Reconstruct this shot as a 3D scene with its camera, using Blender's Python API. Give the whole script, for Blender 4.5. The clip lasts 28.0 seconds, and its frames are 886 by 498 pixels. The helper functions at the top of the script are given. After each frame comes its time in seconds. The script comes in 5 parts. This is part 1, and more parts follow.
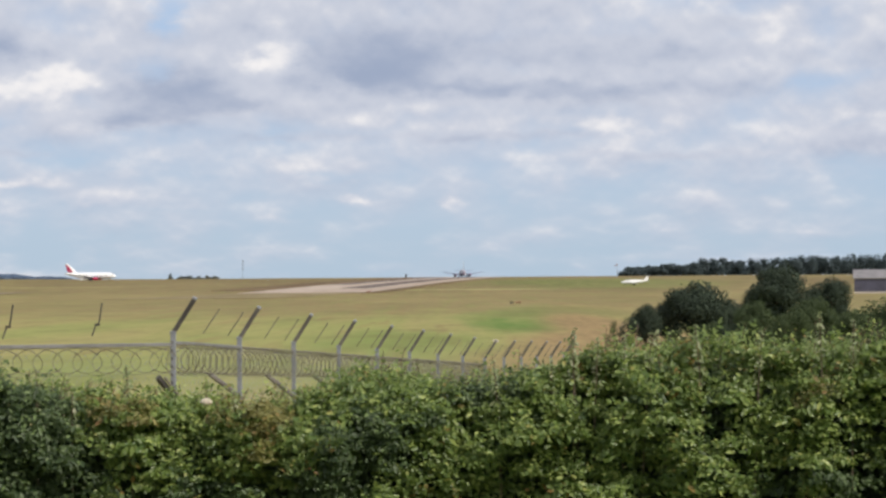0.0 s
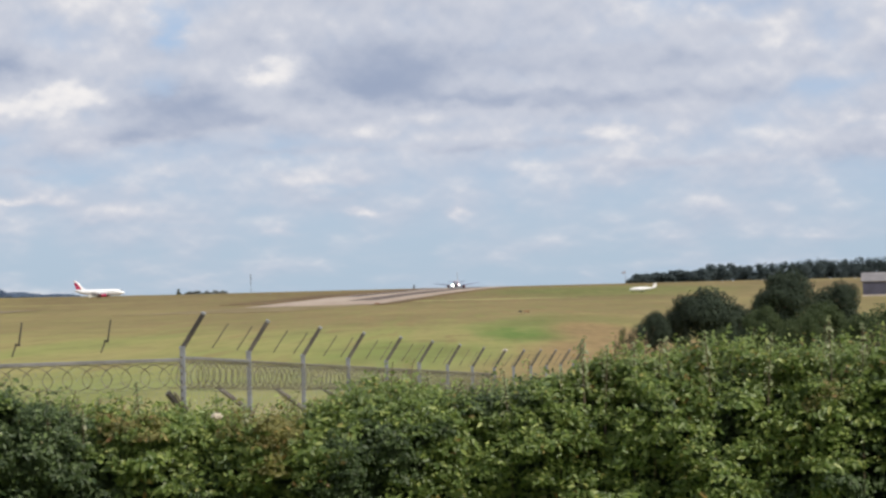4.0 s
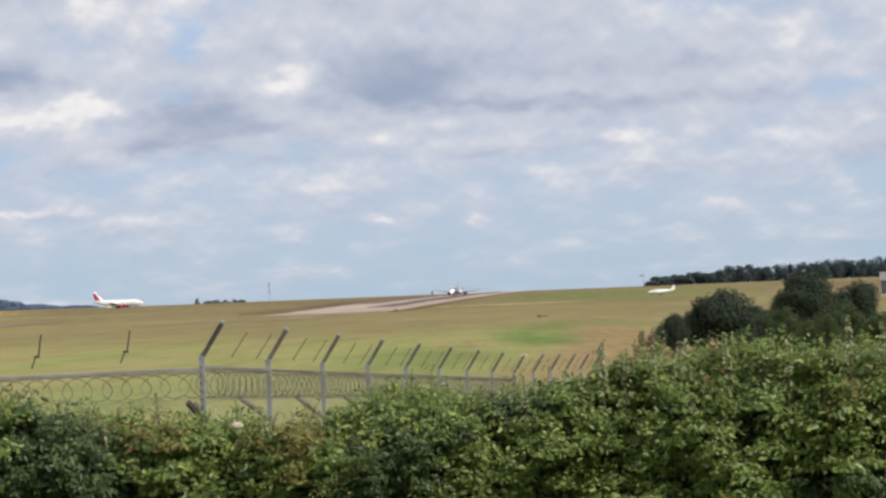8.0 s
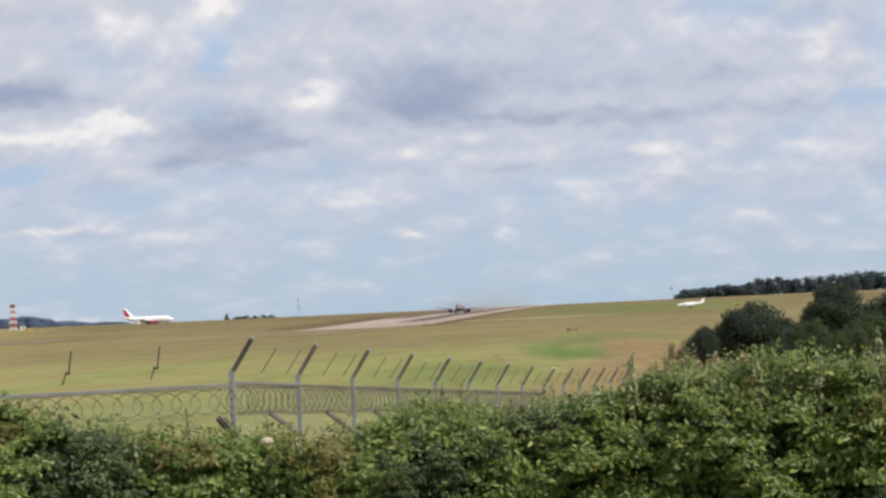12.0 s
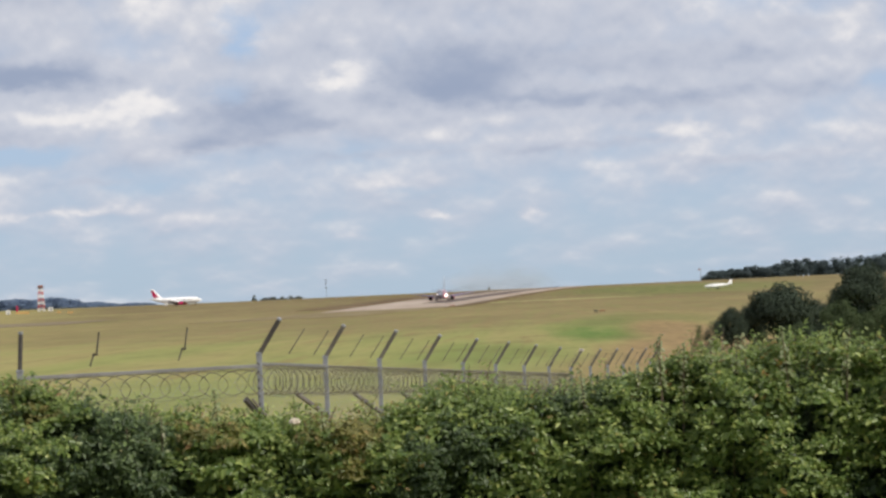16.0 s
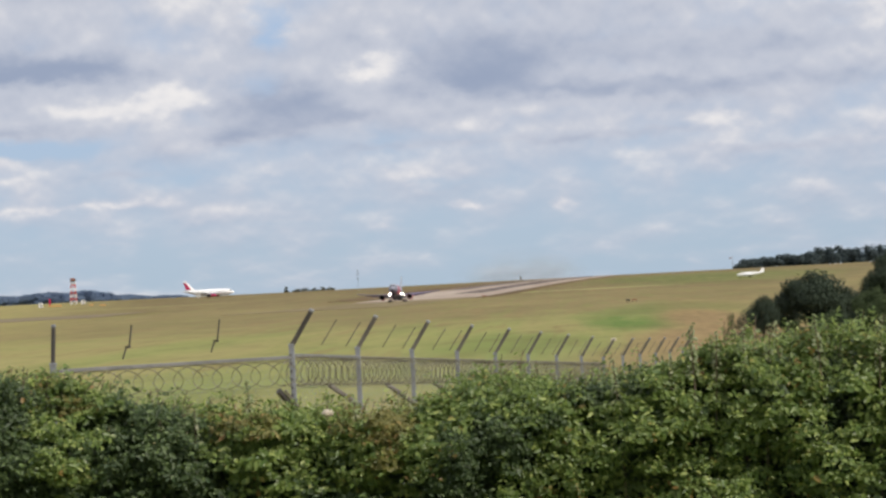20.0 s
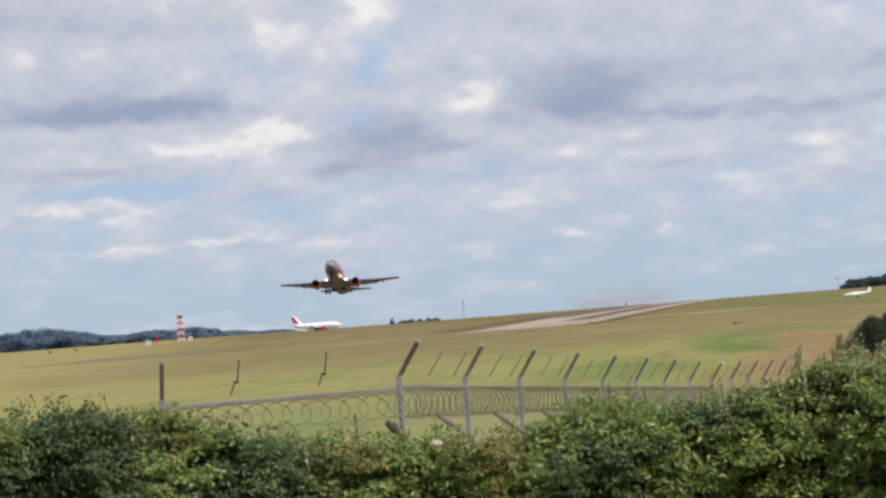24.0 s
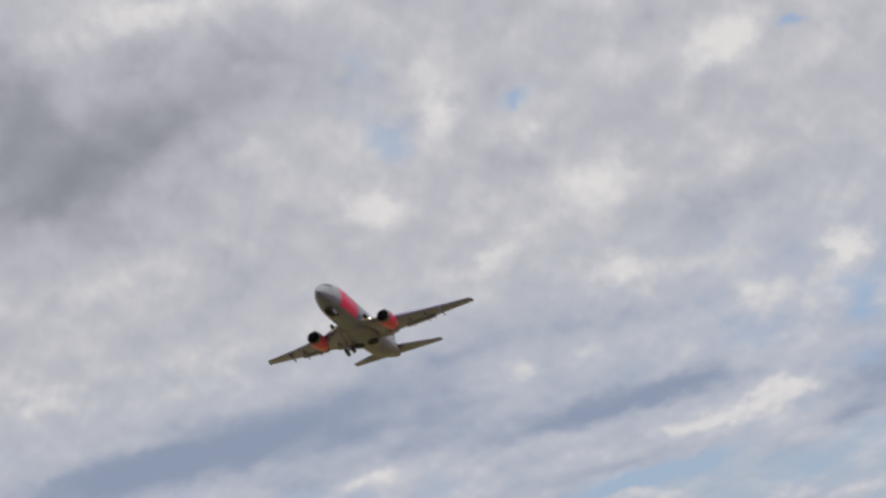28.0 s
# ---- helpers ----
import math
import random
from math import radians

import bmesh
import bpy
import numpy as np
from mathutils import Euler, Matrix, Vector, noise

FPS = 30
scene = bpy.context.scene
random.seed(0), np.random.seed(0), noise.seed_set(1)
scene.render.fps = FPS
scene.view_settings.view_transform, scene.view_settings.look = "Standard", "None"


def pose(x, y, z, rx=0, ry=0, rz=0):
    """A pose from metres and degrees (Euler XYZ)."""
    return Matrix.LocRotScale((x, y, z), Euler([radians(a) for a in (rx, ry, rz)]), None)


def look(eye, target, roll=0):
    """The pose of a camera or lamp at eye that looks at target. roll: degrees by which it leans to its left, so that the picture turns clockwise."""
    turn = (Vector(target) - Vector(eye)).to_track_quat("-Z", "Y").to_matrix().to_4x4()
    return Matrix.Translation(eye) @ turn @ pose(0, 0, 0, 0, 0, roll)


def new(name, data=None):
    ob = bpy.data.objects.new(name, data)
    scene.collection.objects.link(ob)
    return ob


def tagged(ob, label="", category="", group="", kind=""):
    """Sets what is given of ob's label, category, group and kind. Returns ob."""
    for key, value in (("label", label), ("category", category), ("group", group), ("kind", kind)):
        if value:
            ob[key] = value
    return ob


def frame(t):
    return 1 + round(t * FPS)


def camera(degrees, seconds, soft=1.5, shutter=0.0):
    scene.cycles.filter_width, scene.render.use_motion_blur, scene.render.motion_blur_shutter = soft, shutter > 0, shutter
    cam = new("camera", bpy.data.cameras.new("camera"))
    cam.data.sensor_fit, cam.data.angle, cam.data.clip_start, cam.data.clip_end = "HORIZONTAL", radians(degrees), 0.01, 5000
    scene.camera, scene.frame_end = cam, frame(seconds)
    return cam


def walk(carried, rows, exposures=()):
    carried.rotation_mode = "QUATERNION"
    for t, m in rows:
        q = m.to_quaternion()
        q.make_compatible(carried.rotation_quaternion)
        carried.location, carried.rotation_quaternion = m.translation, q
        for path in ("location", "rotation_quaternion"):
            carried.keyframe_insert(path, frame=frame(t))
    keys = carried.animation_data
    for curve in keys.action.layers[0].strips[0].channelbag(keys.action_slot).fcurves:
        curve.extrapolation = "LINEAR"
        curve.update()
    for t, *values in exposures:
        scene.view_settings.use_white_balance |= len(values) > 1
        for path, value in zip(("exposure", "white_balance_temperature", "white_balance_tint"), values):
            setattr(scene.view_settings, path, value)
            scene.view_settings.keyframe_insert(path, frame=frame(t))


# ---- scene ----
EYE = Vector((0.0, 0.0, 1.7))
F_PX = 5000.0


def ray_at(u, v, d):
    """A place d metres off (on the level), u and v thousandths-of-lens units right of and below the first view's axis."""
    a, e = (u - 784.0) / F_PX, (491.0 - v) / F_PX
    return Vector((d * math.sin(a), d * math.cos(a), EYE.z + d * math.tan(e)))


# ---- camera: held by hand on one spot; seconds, azimuth, elevation, lean ----
PAN = [
    (0.0, -0.000, 0.573, 0.40), (0.5, -0.054, 0.626, 0.47), (1.0, -0.066, 0.812, 0.44), (1.5, -0.142, 0.784, 0.37),
    (2.0, -0.147, 0.828, 0.70), (2.5, -0.212, 0.868, 0.95), (3.0, -0.205, 0.776, 1.16), (3.5, -0.189, 0.769, 1.31),
    (5.5, 0.002, 0.905, 1.88), (6.0, -0.031, 0.908, 2.05), (6.5, -0.205, 0.791, 2.05), (7.0, -0.282, 0.836, 2.12),
    (7.5, -0.466, 0.872, 2.20), (8.0, -0.504, 0.916, 2.29), (8.5, -0.600, 0.883, 2.38), (9.0, -0.675, 0.973, 2.45),
    (9.5, -0.745, 1.038, 2.52), (10.0, -0.805, 1.089, 2.58), (10.5, -0.879, 1.065, 2.60), (11.0, -0.927, 1.069, 2.66),
    (11.5, -1.036, 1.244, 2.70), (13.5, -1.157, 1.079, 2.59), (14.0, -1.261, 1.033, 2.65), (14.5, -1.300, 1.016, 2.59),
    (15.0, -1.417, 0.962, 2.54), (15.5, -1.541, 0.939, 2.58), (16.0, -1.650, 0.876, 2.62), (16.5, -1.681, 0.878, 2.60),
    (17.0, -1.820, 0.802, 2.56), (17.5, -1.892, 0.796, 2.64), (18.0, -1.984, 0.694, 2.77), (18.5, -2.088, 0.626, 2.78),
    (19.0, -2.123, 0.567, 2.86), (19.5, -2.180, 0.636, 2.94), (20.0, -2.299, 0.711, 3.01), (20.5, -2.476, 0.740, 3.16),
    (21.0, -2.700, 0.802, 3.25), (21.5, -2.908, 0.817, 3.36), (23.5, -3.908, 1.219, 4.06), (24.0, -4.372, 1.436, 4.45),
    (24.5, -4.852, 1.715, 4.81), (25.0, -5.499, 1.833, 5.33), (25.5, -6.782, 2.846, 6.63), (26.0, -7.866, 3.766, 8.47),
    (26.5, -8.824, 4.492, 10.41), (27.0, -9.940, 5.707, 12.30), (27.5, -11.689, 7.106, 13.90), (28.0, -13.428, 8.661, 15.76),
]


def aim(az, el, lean):
    a, e = radians(az), radians(el)
    way = Vector((math.sin(a) * math.cos(e), math.cos(a) * math.cos(e), math.sin(e)))
    return look(EYE, EYE + way * 100, -lean)


cam = camera(17.823, 28.0, soft=2.7, shutter=0.0)
walk(cam, [(t, aim(a, e, r)) for t, a, e, r in PAN],
     exposures=[(0.0, 0.08), (1.0, 0.0), (3.0, 0.02), (7.0, 0.05), (10.0, 0.05), (20.0, -0.02), (24.0, 0.0), (25.0, -0.15), (26.0, -0.12), (27.0, -0.37), (28.0, -0.29)])

# ---- world: broken stratocumulus over a pale blue sky, one sun ----
SUN_AZ, SUN_EL = 126.0, 43.0
world = bpy.data.worlds.new("sky")
scene.world = world
world.use_nodes = True
wt = world.node_tree
wt.nodes.clear()


def wn(kind, **values):
    n = wt.nodes.new(kind)
    for k, v in values.items():
        n.inputs[k].default_value = v
    return n


def wmath(op, a, b=None, c=None, clamp=False):
    n = wt.nodes.new("ShaderNodeMath")
    n.operation, n.use_clamp = op, clamp
    for i, v in enumerate((a, b, c)):
        if v is None:
            continue
        if isinstance(v, (int, float)):
            n.inputs[i].default_value = v
        else:
            wt.links.new(v, n.inputs[i])
    return n.outputs[0]


def wmix(fac, a, b):
    n = wt.nodes.new("ShaderNodeMix")
    n.data_type = "RGBA"
    for sock, v in ((n.inputs["Factor"], fac), (n.inputs["A"], a), (n.inputs["B"], b)):
        if isinstance(v, (int, float)):
            sock.default_value = v
        elif isinstance(v, tuple):
            sock.default_value = (*v, 1.0)
        else:
            wt.links.new(v, sock)
    return n.outputs["Result"]


def wramp(fac, lo, hi):
    n = wt.nodes.new("ShaderNodeMapRange")
    n.interpolation_type = "SMOOTHSTEP"
    wt.links.new(fac, n.inputs["Value"])
    n.inputs["From Min"].default_value, n.inputs["From Max"].default_value = lo, hi
    return n.outputs["Result"]


def wnoise(vec, scale, detail, rough=0.55, distort=0.0):
    n = wn("ShaderNodeTexNoise", Scale=scale, Detail=detail, Roughness=rough, Distortion=distort)
    wt.links.new(vec, n.inputs["Vector"])
    return n.outputs["Fac"]


def wvec(x, y, z=0.0):
    n = wt.nodes.new("ShaderNodeCombineXYZ")
    for i, v in enumerate((x, y, z)):
        if isinstance(v, (int, float)):
            n.inputs[i].default_value = v
        else:
            wt.links.new(v, n.inputs[i])
    return n.outputs[0]


nishita = wt.nodes.new("ShaderNodeTexSky")
nishita.sky_type, nishita.sun_disc = "NISHITA", False
nishita.sun_elevation, nishita.sun_rotation = radians(SUN_EL), radians(SUN_AZ)
nishita.air_density, nishita.dust_density, nishita.ozone_density = 1.0, 1.6, 1.2
coord = wt.nodes.new("ShaderNodeTexCoord").outputs["Generated"]
split = wt.nodes.new("ShaderNodeSeparateXYZ")
wt.links.new(coord, split.inputs[0])
sx, sy, sz = split.outputs
azim = wmath("MULTIPLY", wmath("ARCTAN2", sx, sy), 57.2958)
elev = wmath("MULTIPLY", wmath("ARCSINE", sz), 57.2958)
# cloud shapes flatten towards the horizon
lift = wmath("MULTIPLY_ADD", wmath("LOGARITHM", wmath("MAXIMUM", wmath("ADD", elev, 2.0), 0.6), 2.718), 4.0, wmath("MULTIPLY", elev, 0.35))


def density(step):
    """How thick the cloud is, step above the looked-at height."""
    up = wmath("ADD", lift, step)
    a = wnoise(wvec(wmath("MULTIPLY", azim, 0.40), up), 0.62, 3.0, 0.42)
    wob = wmath("MULTIPLY", wmath("SUBTRACT", wnoise(wvec(azim, wmath("MULTIPLY", up, 1.4), 3.0), 1.1, 3.0, 0.5), 0.5), 0.9)
    v = wn("ShaderNodeTexVoronoi", Scale=1.0, Detail=1.6, Roughness=0.42)
    v.voronoi_dimensions, v.feature, v.normalize = "2D", "SMOOTH_F1", True
    v.inputs["Smoothness"].default_value = 0.35
    wt.links.new(wvec(wmath("ADD", wmath("MULTIPLY", azim, 0.50), wob), wmath("ADD", wmath("MULTIPLY", up, 0.95), wob)), v.inputs["Vector"])
    puff = wmath("SUBTRACT", 0.95, wmath("MULTIPLY", v.outputs["Distance"], 1.3))
    return wmath("ADD", wmath("MULTIPLY", a, 0.62), wmath("MULTIPLY", puff, 0.38))


mass, above = density(0.0), density(0.30)
fluff = wnoise(wvec(wmath("MULTIPLY", azim, 0.85), lift, 12.0), 1.15, 4.0, 0.47)
fluff_above = wnoise(wvec(wmath("MULTIPLY", azim, 0.85), wmath("ADD", lift, 0.16), 12.0), 1.15, 4.0, 0.47)
warp = wnoise(wvec(azim, wmath("MULTIPLY", elev, 1.8), 4.0), 1.1, 4.0, 0.55)
warp2 = wnoise(wvec(azim, wmath("MULTIPLY", elev, 1.8), 9.0), 1.1, 4.0, 0.55)
spot_at = wvec(wmath("MULTIPLY_ADD", wmath("SUBTRACT", warp, 0.5), 1.5, azim), wmath("MULTIPLY_ADD", wmath("SUBTRACT", warp2, 0.5), 0.55, elev))


def blobs(rows, total=None):
    """The sum of soft mounds."""
    for a, e, w, h, k in rows:
        v = wt.nodes.new("ShaderNodeVectorMath")
        v.operation = "MULTIPLY_ADD"
        wt.links.new(spot_at, v.inputs[0])
        v.inputs[1].default_value, v.inputs[2].default_value = (1 / w, 1 / h, 0), (-a / w, -e / h, 0)
        d = wt.nodes.new("ShaderNodeVectorMath")
        d.operation = "DOT_PRODUCT"
        wt.links.new(v.outputs[0], d.inputs[0])
        wt.links.new(v.outputs[0], d.inputs[1])
        total = wmath("MULTIPLY_ADD", wmath("POWER", 0.40, d.outputs["Value"]), k, 0.0 if total is None else total)
    return total


# clouds: azimuth, elevation, half width, half height, weight
LIT_NEAR_PUFFS = (
    (-3.38, 4.62, 0.50, 0.39, 1.10), (-3.69, 4.32, 0.63, 0.17, 0.60), (-1.78, 1.59, 0.39, 0.14, 0.90), (0.12, 1.53, 0.30, 0.17, 0.80), (-8.29, 3.82, 1.26, 0.25, 0.36),
    (-7.16, 4.17, 0.80, 0.25, 0.30), (-1.30, 3.24, 0.51, 0.17, 0.60), (-0.49, 3.44, 0.57, 0.14, 0.40), (3.40, 3.02, 0.80, 0.19, 0.70), (8.50, 3.22, 0.46, 0.17, 0.60),
    (5.53, 5.58, 0.80, 0.21, 0.50), (7.23, 5.24, 0.80, 0.30, 0.50), (7.87, 2.12, 0.51, 0.17, 0.40), (6.52, 2.50, 0.51, 0.19, 0.40), (-8.64, 1.96, 0.80, 0.14, 0.45),
    (-3.54, 1.19, 0.63, 0.09, 0.30), (1.85, 2.41, 0.80, 0.14, 0.35), (3.56, 2.11, 0.80, 0.14, 0.30), (2.90, 5.42, 0.69, 0.30, 0.45),
)
LIT_WEST_PUFFS = (
    (-9.40, 3.80, 1.37, 0.30, 0.42), (-7.67, 3.99, 0.80, 0.27, 0.60), (-6.77, 5.99, 0.80, 0.30, 0.40), (-11.74, 2.86, 1.14, 0.15, 0.60), (-11.09, 2.51, 0.34, 0.10, 0.50),
    (-11.25, 1.86, 1.26, 0.09, 0.45), (-9.31, 1.92, 1.26, 0.09, 0.45), (-12.27, 6.36, 1.03, 0.34, 0.35), (-14.88, 7.54, 0.51, 0.46, 0.50), (-12.35, 8.35, 0.69, 0.39, 0.35),
    (-9.95, 7.26, 1.03, 0.32, 0.45), (-12.70, 5.87, 0.69, 0.25, 0.40), (-7.44, 6.12, 0.69, 0.23, 0.45), (-5.48, 6.43, 0.34, 0.39, 0.50), (-12.00, 2.74, 1.26, 0.14, 0.50),
    (-14.95, 2.18, 1.26, 0.15, 0.55), (-3.74, 6.74, 0.80, 0.30, 0.35), (-16.12, 4.41, 1.03, 0.25, 0.35), (3.16, 3.19, 0.69, 0.16, 0.30),
)
LIT_HIGH_PUFFS = (
    (-14.71, 9.84, 0.69, 0.51, 0.98), (-9.97, 9.12, 0.97, 0.57, 0.81), (-6.69, 11.01, 0.69, 0.53, 0.98), (-11.16, 10.41, 0.57, 0.37, 0.81), (-12.88, 11.38, 0.46, 0.50, 0.74),
    (-22.07, 7.92, 0.63, 0.48, 0.81), (-19.39, 9.81, 1.83, 0.41, 0.49), (-10.06, 7.18, 0.92, 0.25, 0.56), (-12.51, 8.24, 0.69, 0.39, 0.56), (-9.36, 3.89, 0.97, 0.27, 0.40),
    (-8.00, 4.09, 0.80, 0.23, 0.34), (-12.84, 5.83, 0.74, 0.30, 0.65), (-16.29, 4.58, 1.26, 0.16, 0.65), (-13.90, 4.20, 0.63, 0.21, 0.56), (-5.52, 6.44, 0.63, 0.39, 0.65),
    (-16.84, 11.71, 0.51, 0.37, 0.56), (-6.46, 8.80, 0.80, 0.39, 0.49), (-18.41, 14.73, 1.95, 0.41, 0.98),
)
SHADED_BASES = (
    (-1.12, 4.44, 1.49, 0.55, 1.15), (-1.69, 4.04, 1.30, 0.28, 0.75), (1.06, 3.81, 1.83, 0.18, 0.70), (3.69, 3.74, 2.17, 0.16, 0.45), (-5.46, 3.77, 1.20, 0.34, 1.05),
    (-6.43, 3.26, 0.97, 0.17, 0.80), (-4.10, 3.54, 0.80, 0.16, 0.50), (2.44, 4.52, 1.72, 0.27, 0.35), (-8.73, 4.61, 0.92, 0.29, 0.50), (5.18, 4.52, 1.95, 0.18, 0.40),
    (8.33, 2.70, 0.80, 0.21, 0.40), (-8.18, 2.52, 1.26, 0.10, 0.30), (-3.97, 5.30, 0.69, 0.46, 0.30), (1.28, 2.82, 2.17, 0.08, 0.30), (4.71, 2.44, 1.49, 0.08, 0.30),
    (-3.07, 2.81, 1.26, 0.09, 0.30), (6.21, 5.07, 1.26, 0.14, 0.30),
)
LOW_WEST_BASES = (
    (-19.96, 5.90, 3.43, 0.50, 0.55), (-15.47, 4.97, 2.86, 0.27, 0.45), (-12.15, 4.09, 2.29, 0.18, 0.40), (-16.02, 6.42, 2.52, 0.30, 0.35),
)
SHADED_WEST_BASES = (
    (-11.39, 4.58, 2.17, 0.19, 0.48), (-10.23, 4.84, 1.83, 0.21, 0.25), (-11.58, 3.50, 1.83, 0.13, 0.55), (-6.82, 3.11, 0.57, 0.11, 0.40), (-12.88, 4.64, 2.17, 0.23, 0.52),
    (-14.74, 6.09, 2.17, 0.30, 0.55), (-9.87, 4.63, 1.37, 0.18, 0.50), (-16.23, 3.58, 1.03, 0.15, 0.50), (-13.42, 6.52, 1.37, 0.18, 0.40), (-8.27, 8.35, 1.83, 0.25, 0.25),
    (-20.73, 11.92, 2.60, 1.25, 0.92), (-17.74, 12.90, 2.30, 0.85, 0.85), (-21.50, 13.90, 1.50, 1.00, 0.60), (-18.54, 5.92, 2.70, 0.45, 1.0), (-14.74, 5.47, 2.29, 0.25, 0.60),
    (-10.90, 4.72, 1.37, 0.27, 0.40), (-21.67, 6.06, 1.83, 0.30, 0.60), (-8.28, 7.91, 1.60, 0.34, 0.30), (-11.53, 6.23, 1.60, 0.34, 0.30),
)
BLUE_GAPS = (
    (7.72, 3.84, 0.80, 0.30, 0.50), (-2.28, 2.08, 0.80, 0.11, 0.30), (-10.36, 3.14, 1.14, 0.17, 0.60), (-5.63, 5.10, 0.30, 0.25, 0.40), (-12.58, 2.24, 0.80, 0.11, 0.30),
    (-5.56, 5.49, 0.34, 0.50, 0.45), (-14.21, 12.87, 0.69, 0.50, 0.55), (-13.92, 10.93, 0.53, 0.48, 0.52), (-11.11, 11.18, 0.41, 0.23, 0.80), (-5.21, 11.15, 0.32, 0.18, 0.80),
    (-10.90, 3.09, 1.14, 0.18, 0.60), (-7.67, 2.43, 0.80, 0.23, 0.45), (-5.79, 3.98, 0.39, 0.39, 0.45),
)

lit = blobs(LIT_HIGH_PUFFS, blobs(LIT_WEST_PUFFS, blobs(LIT_NEAR_PUFFS)))
dark = blobs(LOW_WEST_BASES, blobs(SHADED_WEST_BASES, blobs(SHADED_BASES)))
clear = blobs(BLUE_GAPS)
# the lit puffs have ragged edges
ragged = wmath("MULTIPLY_ADD", wmath("SUBTRACT", fluff, 0.5), 1.1, lit)
bright = wmath("ADD", wmath("MULTIPLY", wramp(ragged, -0.05, 1.35), 0.85), wmath("MULTIPLY", lit, 0.15))
cover = wmath("ADD", wmath("MULTIPLY", mass, 0.95), wmath("ADD", wmath("MULTIPLY", wramp(elev, 0.2, 4.0), 0.34), wmath("MULTIPLY", wramp(elev, 5.5, 8.0), 0.20)))
cover = wmath("MULTIPLY_ADD", wmath("SUBTRACT", fluff, 0.5), 0.4, cover)
cover = wmath("ADD", cover, wmath("MULTIPLY", wmath("ADD", bright, dark), 0.40))
cover = wmath("SUBTRACT", cover, wmath("MULTIPLY", clear, 0.62))
cover = wramp(cover, 0.36, 0.92)
# lit from above: bright where the cloud thins upwards, dull beneath and in its thick middle
tone = wmath("MULTIPLY_ADD", wmath("SUBTRACT", mass, above), 1.6, 0.47)
calm = wmath("SUBTRACT", wmath("SUBTRACT", 1.0, wmath("MULTIPLY", wmath("MINIMUM", dark, 1.0), 0.75)), wmath("MULTIPLY", wramp(elev, 6.0, 9.0), 0.25))
grain = wmath("MULTIPLY_ADD", wmath("SUBTRACT", fluff, fluff_above), 1.1, wmath("MULTIPLY", wmath("SUBTRACT", fluff, 0.5), 0.80))
tone = wmath("MULTIPLY_ADD", grain, calm, tone)
tone = wmath("SUBTRACT", tone, wmath("MULTIPLY", wmath("SUBTRACT", mass, 0.5), 0.6))
tone = wmath("MULTIPLY_ADD", bright, 0.66, tone)
tone = wmath("SUBTRACT", tone, wmath("ADD", wmath("MULTIPLY", dark, 0.78), wmath("MULTIPLY", wramp(elev, 6.5, 9.0), -0.07)))
cloud_low = wmix(wramp(tone, -0.62, 0.62), wmix(wramp(elev, 6.5, 11.0), (0.325, 0.385, 0.52), (0.275, 0.285, 0.325)), wmix(wramp(elev, 5.0, 9.0), (0.575, 0.605, 0.69), (0.60, 0.607, 0.66)))
cloud = wmix(wramp(tone, 0.42, 1.30), cloud_low, (0.88, 0.855, 0.85))
haze = wmix(wramp(elev, 0.0, 5.0), (0.475, 0.60, 0.737), (0.41, 0.55, 0.78))
blue = wt.nodes.new("ShaderNodeVectorMath")
blue.operation = "SCALE"
wt.links.new(nishita.outputs[0], blue.inputs[0])
blue.inputs["Scale"].default_value = 0.10
clear_sky = wmix(0.85, blue.outputs[0], haze)
sky = wmix(cover, clear_sky, cloud)
back = wn("ShaderNodeBackground", Strength=1.0)
wt.links.new(sky, back.inputs["Color"])
wt.links.new(back.outputs[0], wt.nodes.new("ShaderNodeOutputWorld").inputs["Surface"])

sun = new("sun", bpy.data.lights.new("sun", "SUN"))
sun.data.energy, sun.data.angle, sun.data.color = 3.6, radians(0.6), (1.0, 0.93, 0.82)
_a, _e = radians(SUN_AZ), radians(SUN_EL)
sun.matrix_world = look((math.sin(_a) * math.cos(_e) * 50, math.cos(_a) * math.cos(_e) * 50, math.sin(_e) * 50), (0, 0, 0))

# ---- materials ----
def material(name, build):
    m = bpy.data.materials.new(name)
    m.use_nodes = True
    t = m.node_tree
    t.nodes.clear()
    out = t.nodes.new("ShaderNodeOutputMaterial")
    t.links.new(build(t), out.inputs["Surface"])
    return m


def nd(t, kind, **values):
    n = t.nodes.new(kind)
    for k, v in values.items():
        n.inputs[k].default_value = (*v, 1.0) if isinstance(v, tuple) and len(v) == 3 else v
    return n


def mixed(t, fac, a, b):
    n = t.nodes.new("ShaderNodeMix")
    n.data_type = "RGBA"
    for sock, v in ((n.inputs["Factor"], fac), (n.inputs["A"], a), (n.inputs["B"], b)):
        if isinstance(v, (int, float)):
            sock.default_value = v
        elif isinstance(v, tuple):
            sock.default_value = (*v, 1.0)
        else:
            t.links.new(v, sock)
    return n.outputs["Result"]


def ranged(t, fac, lo, hi, a=0.0, b=1.0):
    n = t.nodes.new("ShaderNodeMapRange")
    n.interpolation_type = "SMOOTHSTEP"
    t.links.new(fac, n.inputs["Value"])
    for k, v in (("From Min", lo), ("From Max", hi), ("To Min", a), ("To Max", b)):
        n.inputs[k].default_value = v
    return n.outputs["Result"]


